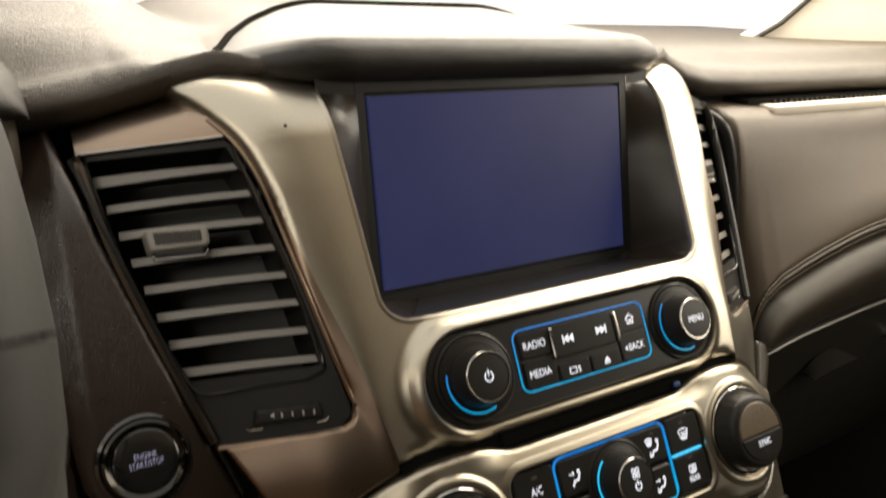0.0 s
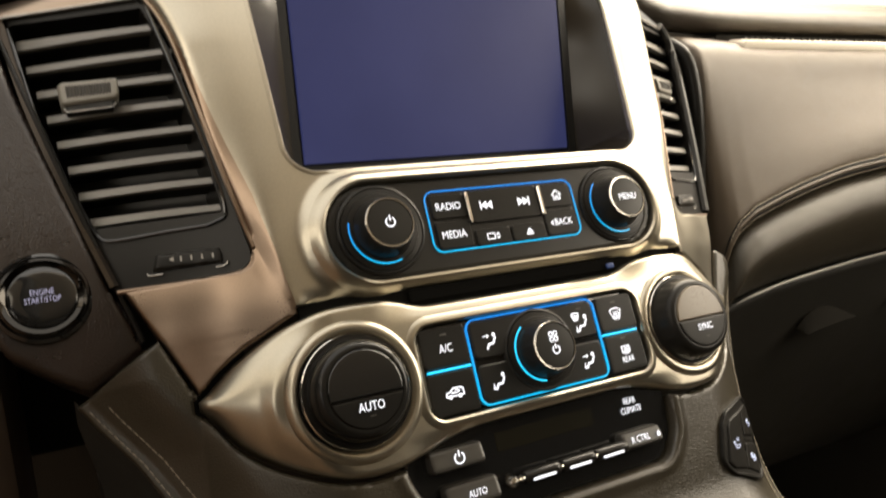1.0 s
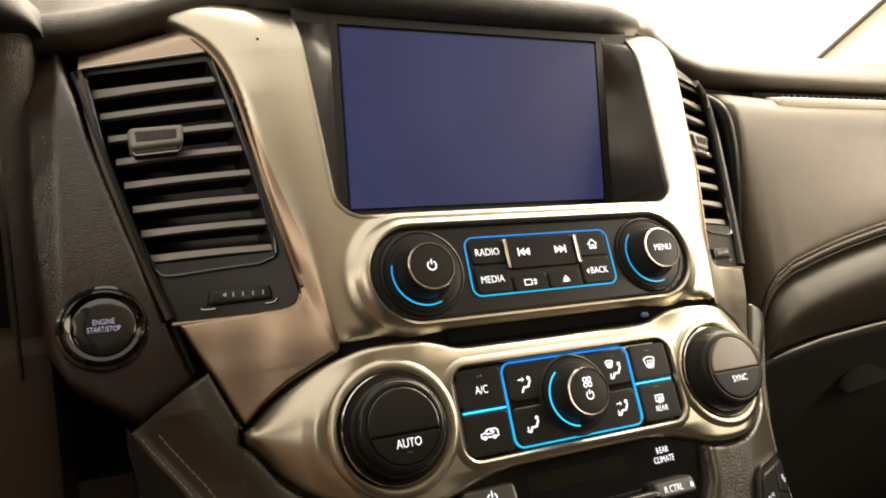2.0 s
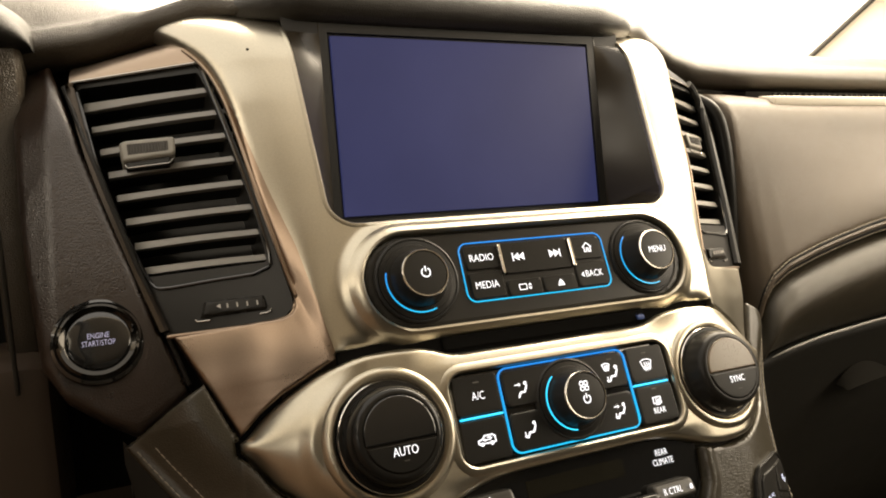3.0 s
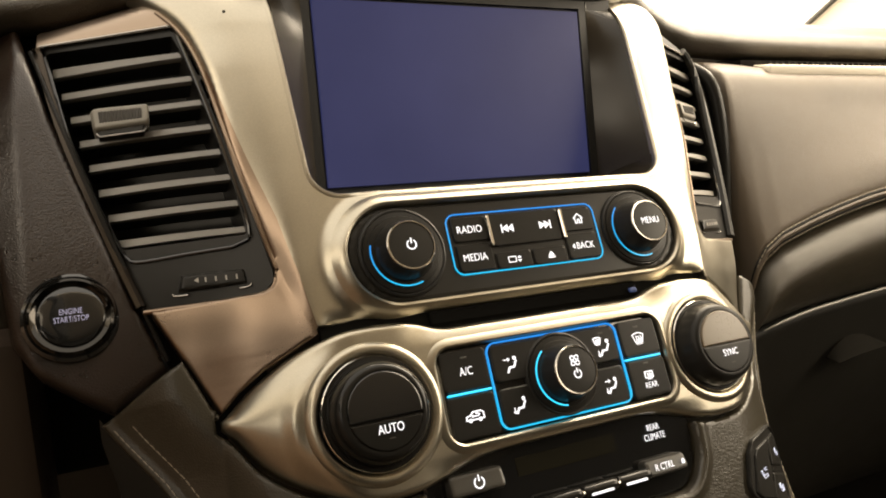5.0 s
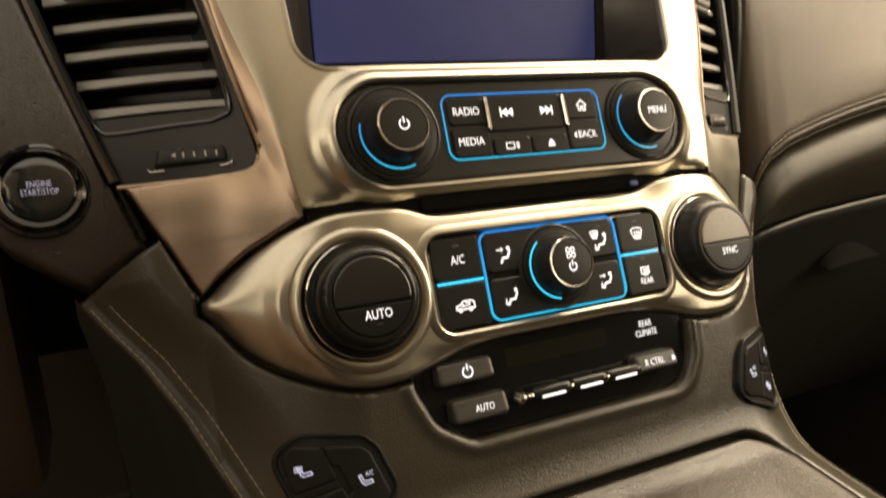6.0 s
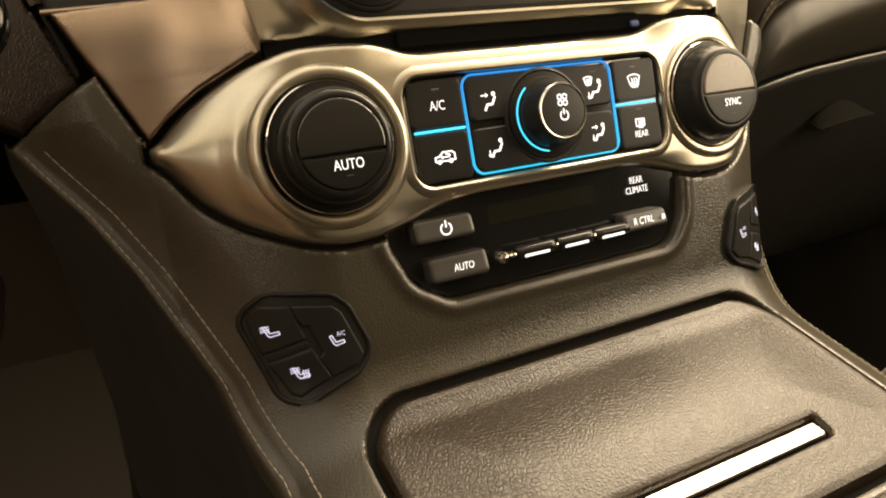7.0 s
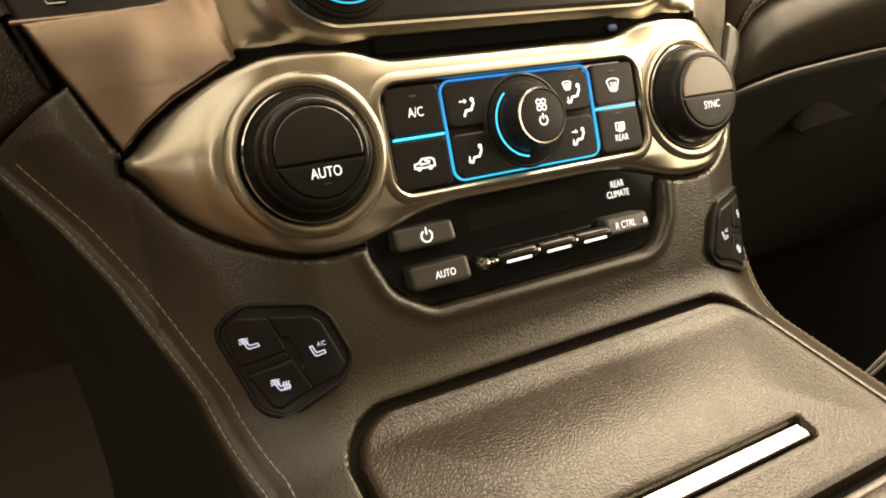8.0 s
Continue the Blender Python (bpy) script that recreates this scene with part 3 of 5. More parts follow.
def build_radio():
    t = thing("radio_control_panel", "black radio panel with two knobs, lit buttons and blue light line", "car radio", stack(0, 60, 0)[0])
    part("faceplate", sheet(rrect(0, 60, 95.3, 23.4, 23.3), lambda u, v, d: -1.2 - rounded(d, 1.5), (-97, 97, 35, 85), 1.6, 6), BLACK, t)
    kl = turn_knob("volume_knob", -69, 60, t, 17.6, 14.6, 11.1, 12.0, 16.6, 165, 292, "round black volume knob with chrome ring")
    part("symbol", power_icon(-69, 60, 12.1, 1.15), WHITE_LIT, kl, "white power symbol")
    kr = turn_knob("menu_knob", 69, 60, t, 17.6, 14.6, 10.9, 12.0, 16.6, 135, 285, "round black menu knob with chrome ring")
    part("lettering", lettering("MENU", 69, 60, 12.2, 3.7, 0.85), WHITE_LIT, kr)
    part("light_line", outline(rrect(0, 61, 43.8, 15.4, 5), 0.34, -1.0, (-46, 46, 44, 78)), BLUE_LIT, t, "glowing blue line around the buttons")
    B = lambda name, cu, cv, hu, hv, h=0.9: part(name, slab(cu, cv, hu, hv, -1.0, h, 1.2), RUBBER, t)
    b = B("button", -31.8, 68.2, 9.6, 6.4)
    part("lettering", lettering("RADIO", -32.3, 67.8, 0.0, 3.9, 0.86), WHITE_LIT, b)
    b = B("button", -31.8, 53.6, 9.6, 7.0)
    part("lettering", lettering("MEDIA", -32.3, 53.4, 0.0, 3.9, 0.86), WHITE_LIT, b)
    b = B("button", 0, 66.5, 20.6, 8.6, 1.3)
    for s in (-1, 1):
        tri = [blob([(-x * 1.2, y * 1.25) for x, y in ((-2.6 * s, 0), (0, 1.7), (0, -1.7))][::-s], s * 10.9 + s * dx, 66.6, 0.4) for dx in (-3.1, 0.0)]
        part("symbol", join(*tri, stroke([(s * 3.5, -2.0), (s * 3.5, 2.0)], 0.7, s * 10.9, 66.6, 0.4)), WHITE_LIT, b, "white skip symbol")
    b = B("button", -10.5, 50.3, 10.0, 4.4)
    part("symbol", join(*[stroke(q, 0.42, -12.2, 50.3, 0.0) for q in ([(-2.1, 1.4), (2.1, 1.4), (2.1, -1.4), (-2.1, -1.4), (-2.1, 1.4)],)], blob([(3.0, 0.4), (5.2, 0.4), (4.1, 1.7)], -12.2, 50.3, 0.0), blob([(3.0, -0.4), (4.1, -1.7), (5.2, -0.4)], -12.2, 50.3, 0.0)), WHITE_LIT, b, "white screen symbol")
    b = B("button", 10.7, 50.3, 10.0, 4.4)
    part("symbol", join(blob([(-1.9, -0.3), (1.9, -0.3), (0, 2.0)], 10.9, 50.2, 0.0), stroke([(-1.8, -1.1), (1.8, -1.1)], 0.7, 10.9, 50.2, 0.0)), WHITE_LIT, b, "white eject symbol")
    b = B("button", 31.8, 68.2, 9.6, 6.4)
    part("symbol", join(stroke([(-2.9, 0.1), (0, 2.7), (2.9, 0.1)], 0.55, 32.6, 68.2, 0.0), stroke([(-2.0, 0.4), (-2.0, -2.4), (-0.6, -2.4), (-0.6, -0.5), (0.6, -0.5), (0.6, -2.4), (2.0, -2.4), (2.0, 0.4)], 0.5, 32.6, 68.2, 0.0)), WHITE_LIT, b, "white house symbol")
    b = B("button", 31.8, 53.6, 9.6, 7.0)
    part("lettering", join(lettering("BACK", 33.0, 53.3, 0.0, 3.8, 0.84), blob([(-7.6, 0), (-6.0, 1.5), (-6.0, -1.5)][::-1], 32.4, 53.3, 0.0)), WHITE_LIT, b)
    for s in (-1, 1):
        part("bar", slab(s * 21.6, 66.2, 0.9, 8.0, -0.6, 2.4, 0.8, 0.5, 0.45), CHROME, t, "narrow chrome divider bar")
    return t


build_radio()


# ---- disc slot ----
def build_slot():
    t = thing("disc_slot", "narrow black disc slot between the two silver bezels", "disc slot", stack(0, 27, -4)[0])
    part("mouth", sheet(rrect(0, 27.5, 112, 6.5, 2), lambda u, v, d: -4.5 - 5.0 * ease(np.abs(u), 60, 110), (-113, 113, 20, 36), 1.6, 3), SLOTBLACK, t)
    part("flap", sheet(rrect(0, 27.2, 61.5, 3.6, 1.5), lambda u, v, d: -3.2 - rounded(d, 1.0), (-63, 63, 22, 32), 0.9, 2), SLOTBLACK, t)
    part("guide_light", slab(56.5, 26.3, 2.6, 1.4, -1.8, 0.4, 1.2, 0.3, 0.5), plain("deep_blue_plastic", (0.008, 0.035, 0.16), 0.6), t, "small dark blue guide")
    return t


build_slot()

# ---- climate bezel ----
TOP_U, TOP_V = (0, 57, 71, 86, 100, 111, 124, 136, 147, 156), (22.3, 22.6, 27.2, 28.2, 27.8, 26, 22.6, 16.5, 9, -1)
LOW_U, LOW_V = (0, 40, 52, 66, 80, 90, 98, 108, 117, 132, 146, 156), (-37, -37, -38.5, -42.5, -46, -46.8, -46.6, -44.5, -41, -33, -20.5, -1)
KNOB_U, KNOB_V = 95.5, -10.0


def bezel_edges(a):
    """Upper and lower edge of the lower bezel, eased between the corners."""
    off = (-5, -2.5, 0, 2.5, 5)
    return sum(np.interp(np.abs(a + o), TOP_U, TOP_V) for o in off) / 5, sum(np.interp(np.abs(a + o), LOW_U, LOW_V) for o in off) / 5


def bezel_outline(u, v):
    a = np.abs(u)
    up, low = bezel_edges(a)
    slope = 1 / np.sqrt(1 + (0.75 * ease(a, 105, 150)) ** 2)
    return np.maximum.reduce([(v - up) * slope, (low - v) * slope, a - 156.5])


def wing(a):
    return -29 * np.clip((a - 100) / 57, 0, 1) ** 1.6 - 0.1 * np.clip(a - 157, 0, 60)


def bezel_height(u, v, d):
    a = np.abs(u)
    r = np.hypot(a - KNOB_U, v - KNOB_V)
    w = wing(a) * ease(r, 24, 40) + wing(a) * 0.35 * (1 - ease(r, 24, 40))
    up, low = bezel_edges(a)
    w += (3.2 - 8.5 * ((v - 0.5 * (up + low)) / np.maximum(0.5 * (up - low), 6)) ** 2) * ease(a, 104, 132) * ease(r, 29, 36)
    w -= 2.5 * ease(np.abs(v + 9.5), 24, 34) * (1 - ease(a, 56, 82))
    return w - rounded(np.minimum(d, 5), 3.2)


def build_climate_bezel(t):
    holes = [disc(s * KNOB_U, KNOB_V, 25.2) for s in (-1, 1)]
    part("lower_bezel", sheet(cut(bezel_outline, CLIMATE, *holes), bezel_height, (-160, 160, -49, 31), 0.8, 7), SILVER, t, "silver lower bezel with pointed wings")
    face = lambda u, v: bezel_height(u, v, np.full(np.shape(u), 9.0))
    part("panel_rim", around(CLIMATE, rrect_points(0, -9.5, 64.5, 21.5, 8, 14), ((-0.3, -4), (0.0, -0.3), (0.4, 0.6), (1.2, 1.1), (2.4, 1.0), (4.2, 0.2), (5.2, -0.3)), face), SILVER, t)
    for s in (-1, 1):
        ring = [(s * KNOB_U + 25.2 * math.cos(a), KNOB_V + 25.2 * math.sin(a)) for a in np.linspace(0, 2 * math.pi, 96, endpoint=False)]
        part("knob_rim", around(disc(s * KNOB_U, KNOB_V, 25.2), ring, ((-0.3, -5), (0.0, -0.8), (0.4, 0.5), (1.4, 1.6), (2.8, 1.9), (4.2, 1.5), (5.2, 0.7), (6.0, -0.5)), face), SILVER, t)


build_climate_bezel(STACK_BEZEL)


# ---- climate controls ----
def airflow_mark(cu, cv, w, arrows, s=1.0):
    """A plain seat-and-back mark with air arrows."""
    g = [blob([(1.5 * math.cos(a) * 0.55, 2.7 + 0.85 * math.sin(a)) for a in np.linspace(0, 6.0, 10)], cu + 2.1 * s, cv, w, s),
         stroke([(1.9, 1.5), (0.5, -1.0), (-1.7, -1.1), (-2.8, -3.0)], 0.9, cu + 0.8, cv, w, s)]
    for (x, y), (dx, dy) in arrows:
        g.append(stroke([(x, y), (x + dx, y + dy)], 0.5, cu, cv, w, s))
        n = math.hypot(dx, dy)
        ux, uy = dx / n, dy / n
        ex, ey = x + dx, y + dy
        g.append(blob([(ex + ux * 1.1, ey + uy * 1.1), (ex - uy * 0.9, ey + ux * 0.9), (ex + uy * 0.9, ey - ux * 0.9)], cu, cv, w, s))
    return join(*g)


def screen_mark(cu, cv, w, s=1.0):
    return join(stroke([(-2.8, 1.6), (-1.5, 2.2), (0, 2.4), (1.5, 2.2), (2.8, 1.6), (1.7, -1.6), (-1.7, -1.6), (-2.8, 1.6)], 0.5, cu, cv, w, s), *[stroke([(x, 1.0), (x + 0.35, 0), (x - 0.2, -1.1), (x, -2.4)], 0.5, cu, cv, w, s) for x in (-1.0, 0.1, 1.2)])


def temp_knob(s, t):
    cu, cv = s * KNOB_U, KNOB_V
    k = part("temperature_knob", lathe(cu, cv, [(25.3, -3.5), (25.1, 0.2), (24.2, 1.0), (22.8, 1.1), (22.4, 2.0), (22.1, 3.4, 1), (21.6, 5.4, 1), (21.0, 8.0, 1), (20.3, 10.0), (19.5, 11.1), (18.6, 11.8), (17.5, 12.1), (16.7, 12.0), (16.5, 11.2), (0.01, 11.2)], 144, 24, 0.0 if s < 0 else 0.18), KNOBBLACK if s < 0 else RUBBER, t, "large round black temperature knob")
    part("ring", lathe(cu, cv, [(25.0, 0.0), (24.9, 1.1), (24.55, 1.4), (24.2, 1.1), (24.1, 0.6)], 96), CHROME, k, "thin chrome ring")
    split = cv - (3.6 if s < 0 else 1.5)
    up = both(disc(cu, cv, 16.4), lambda u, v: split + 0.3 - v)
    low = both(disc(cu, cv, 16.4), lambda u, v: v - split + 0.3)
    box = (cu - 18, cu + 18, cv - 18, cv + 18)
    # right readout has its tan reflection in the colour, left one is plain gloss
    part("readout", sheet(up, lambda u, v, d: 12.55 + 0.25 * (1 - ((u - cu) ** 2 + (v - cv) ** 2) / 280) - rounded(d, 0.8), box, 0.32, 2), GLOSS if s < 0 else SHEENREADOUT, k, "glossy dark readout window")
    b = part("button", sheet(low, lambda u, v, d: 12.6 + 0.25 * (1 - ((u - cu) ** 2 + (v - cv) ** 2) / 280) - rounded(d, 0.6), box, 0.32, 2), KNOBBLACK if s < 0 else RUBBER, k)
    if s < 0:
        part("lettering", lettering("AUTO", cu + 0.6, cv - 7.6, 13.4, 3.9, 0.78), WHITE_LIT, b)
    else:
        part("lettering", lettering("SYNC", cu - 0.3, cv - 6.2, 13.4, 3.6, 0.82), WHITE_LIT, b)
    part("indicator", slab(cu + 0.6, cv - 11.4, 1.6, 0.5, 12.4, 0.35, 0.4, 0.2, 0.4), DARKTRIM, b)


def build_climate():
    t = thing("climate_control_panel", "black climate panel with lit buttons, fan knob and two temperature knobs", "climate control", stack(0, -9, 0)[0])
    part("faceplate", sheet(rrect(0, -9.5, 64.3, 21.3, 8), lambda u, v, d: -1.6 - rounded(d, 1.5), (-66, 66, -33, 14), 1.6, 6), GLOSS, t)
    B = lambda cu, cv, hu, hv: part("button", slab(cu, cv, hu, hv, -1.4, 1.3, 1.6, 0.7), RUBBER, t)
    up, low = 1.0, -20.0
    b = B(-50.6, up, 12.0, 9.3)
    part("lettering", lettering("A/C", -50.3, 0.2, 0.0, 4.0, 0.76), WHITE_LIT, b)
    part("indicator", slab(-50.3, 6.6, 1.7, 0.55, -0.2, 0.3, 0.4, 0.2, 0.4), DARKTRIM, b)
    b = B(-50.6, low, 12.0, 9.6)
    part("symbol", join(stroke([(-4.4, -1.1), (-4.3, 0.3), (-2.4, 0.7), (-0.8, 2.2), (3.2, 2.2), (4.4, 1.4), (4.5, -1.1), (3.4, -1.2)], 0.62, -50.6, -20.3, 0), stroke([(-4.4, -1.1), (-3.6, -1.3)], 0.7, -50.6, -20.3, 0), *[blob([(x + 0.95 * math.cos(a), -1.5 + 0.95 * math.sin(a)) for a in np.linspace(0, 5.7, 11)], -50.6, -20.3, 0) for x in (-2.6, 2.4)], stroke([(-1.3, -1.3), (1.2, -1.3)], 0.6, -50.6, -20.3, 0), stroke([(-1.2, 0.2), (1.6, 0.2), (2.4, 0.8), (1.6, 1.3), (0.4, 1.3)], 0.5, -50.6, -20.3, 0), blob([(-2.0, 0.2), (-0.9, 0.95), (-0.9, -0.55)], -50.6, -20.3, 0)), WHITE_LIT, b, "white recirculation car symbol")
    b = B(50.6, up, 12.0, 9.3)
    part("symbol", screen_mark(50.0, 0.4, 0, 1.25), WHITE_LIT, b, "white windscreen symbol")
    part("indicator", slab(50.0, 6.6, 1.7, 0.55, -0.2, 0.3, 0.4, 0.2, 0.4), DARKTRIM, b)
    b = B(50.6, low, 12.0, 9.6)
    part("symbol", join(stroke([(-2.4, 1.7), (2.4, 1.7), (2.4, -1.4), (-2.4, -1.4), (-2.4, 1.7)], 0.55, 50.4, -18.6, 0), *[stroke([(x, 0.9), (x + 0.3, 0), (x, -2.4)], 0.45, 50.4, -18.6, 0) for x in (-0.9, 0.1, 1.1)]), WHITE_LIT, b, "white rear window symbol")
    part("lettering", lettering("REAR", 50.5, -23.8, 0.0, 3.1, 0.78), WHITE_LIT, b)
    part("indicator", slab(50.4, -12.6, 1.7, 0.55, -0.2, 0.3, 0.4, 0.2, 0.4), DARKTRIM, b)
    quarter = {}
    for su in (-1, 1):
        for cv, hv in ((up - 0.2, 9.0), (low + 0.2, 9.0)):
            shape = cut(rrect(su * 19.0, cv, 17.2, hv, 2.5), disc(0, -9.2, 17.2))
            quarter[su, cv > -9] = part("button", sheet(shape, lambda u, v, d: 0.0 - rounded(d, 0.7), (su * 19 - 19, su * 19 + 19, cv - 11, cv + 11), 0.9, 1.4), RUBBER, t)
    part("symbol", airflow_mark(-26.6, -0.6, 0, [((-3.2, 2.4), (1.9, 0.0))], 1.1), WHITE_LIT, quarter[-1, True], "white face vent symbol")
    part("symbol", airflow_mark(-26.6, -19.8, 0, [((-3.0, -0.6), (0.0, -1.5))], 1.1), WHITE_LIT, quarter[-1, False], "white foot vent symbol")
    part("symbol", join(airflow_mark(27.6, -1.0, 0, [((-3.0, -1.0), (0.0, -1.4))], 1.2), screen_mark(24.4, 2.8, 0, 0.8)), WHITE_LIT, quarter[1, True], "white screen and foot vent symbol")
    part("symbol", airflow_mark(26.6, -20.0, 0, [((-3.2, 2.2), (1.8, 0.0)), ((-3.0, -0.8), (0.0, -1.4))], 1.1), WHITE_LIT, quarter[1, False], "white face and foot vent symbol")
    part("indicator", slab(27.5, 6.6, 1.7, 0.55, -0.2, 0.3, 0.4, 0.2, 0.4), DARKTRIM, quarter[1, True])
    part("light_line", outline(rrect(0, -9.2, 37.6, 20.2, 5), 0.42, -1.2, (-40, 40, -31, 13), 0.9), BLUE_LIT, t, "glowing blue line around the fan controls")
    for s in (-1, 1):
        part("light_bar", slab(s * 50.2, -9.4, 11.4, 0.52, -1.2, 1.1, 0.5, 0.45, 0.4), CYAN_LIT, t, "glowing cyan divider line")
    k = turn_knob("fan_knob", 0, -9.2, t, 16.2, 14.2, 11.0, 13.0, 15.4, 128, 262, "round black fan knob with chrome ring")
    fan = [stroke(arc(1.05, 0, 330, 9), 0.5, a * 1.25, -4.9 + b * 1.25, 13.05) for a in (-1, 1) for b in (-1, 1)]
    part("symbol", join(*fan, power_icon(0, -11.2, 13.05, 1.0)), WHITE_LIT, k, "white fan and power symbols")
    for s in (-1, 1):
        temp_knob(s, t)
    return t


build_climate()


# ---- rear climate panel ----
REAR = polygon([(-66.5, -20), (-64.8, -48), (-60.5, -58), (-52, -63.5), (54, -63.5), (57, -59), (58.2, -48), (59, -20)], 14)


def build_rear_climate():
    t = thing("rear_climate_panel", "glossy black rear climate panel with grey keys below the silver bezel", "climate control", stack(0, -56, -4)[0])
    part("faceplate", sheet(REAR, lambda u, v, d: -6.5 - 1.0 * ease(v, -40, -75) - rounded(d, 1.0), (-84, 76, -80, -28), 1.2, 3), GLOSS, t)
    part("display", slab(-4.4, -47.0, 28.2, 4.3, -6.45, 0.02, 0.6, 0.02, 0.8), SCREEN_OFF, t, "unlit greenish black display window")
    def key(cu, cv, hu, hv, mat):
        return part("button", sheet(rrect(cu, cv, hu, hv, 2.2), lambda u, v, d: -1.6 + 2.6 * ease(v, cv + hv, cv - hv) * 0.6 - rounded(d, 1.6), (cu - hu - 1, cu + hu + 1, cv - hv - 1, cv + hv + 1), 0.8, 7), mat, t)
    b = key(-55.6, -48.2, 13.6, 4.8, KEYGREY)
    part("symbol", power_icon(-55.4, -48.3, 0.1, 1.25), WHITE_LIT, b, "white power symbol")
    b = key(-51.6, -64.6, 13.6, 5.2, KEYGREY)
    part("lettering", lettering("AUTO", -50.2, -64.8, 0.2, 3.2, 0.76), WHITE_LIT, b)
    b = key(47.0, -63.2, 12.8, 4.2, KEYGREY)
    part("lettering", lettering("R CTRL", 44.6, -63.2, 0.2, 3.4, 0.78), WHITE_LIT, b)
    part("symbol", join(blob([(-0.9, -1.2), (0.9, -1.2), (0.9, 0.3), (-0.9, 0.3)], 56.4, -63.2, 0.2), stroke(arc(0.65, 0, 180, 7), 0.35, 56.4, -62.8, 0.2)), WHITE_LIT, b, "white lock symbol")
    part("lettering", join(lettering("REAR", 48.4, -44.6, -6.0, 3.3, 0.74), lettering("CLIMATE", 48.2, -49.2, -6.0, 3.3, 0.74)), WHITE_LIT, t)
    for k, c in enumerate((-15.4, 5.4, 25.6)):
        rocker = part("rocker_key", tube(stack(c + np.array([-9.7, -9.5, -9.0, -7, -4, -1, 1, 4, 7, 9.0, 9.5, 9.7]), -64.8, -1.6), np.array([2.4, 2.8, 3.0] + [3.05] * 6 + [3.0, 2.8, 2.4]) * 0.001, 18), KNOBBLACK, t, "rounded glossy black rocker key")
        part("mark", slab(c, -66.4, 6.3, 0.55, 1.1, 0.4, 0.4, 0.2, 0.4), WHITE_LIT, rocker, "white lit bar")
    for c in (-26.6, -5.0, 15.5):
        part("stud", lathe(c, -64.9, [(1.5, -3), (1.4, 0.2), (0.9, 1.0), (0.01, 1.2)], 16), CHROME, t, "tiny chrome stud between the keys")
    part("stud", lathe(-31.5, -65.2, [(2.8, -4), (2.6, 0.2), (1.7, 1.5), (0.01, 1.8)], 20), CHROME, t, "small round chrome stud")
    return t


build_rear_climate()


# ---- side air vents ----
def facet(u, v, off=0.0):
    return -13 - 0.527 * (np.abs(u) - 126) + 0.02 * (v - 58) + off


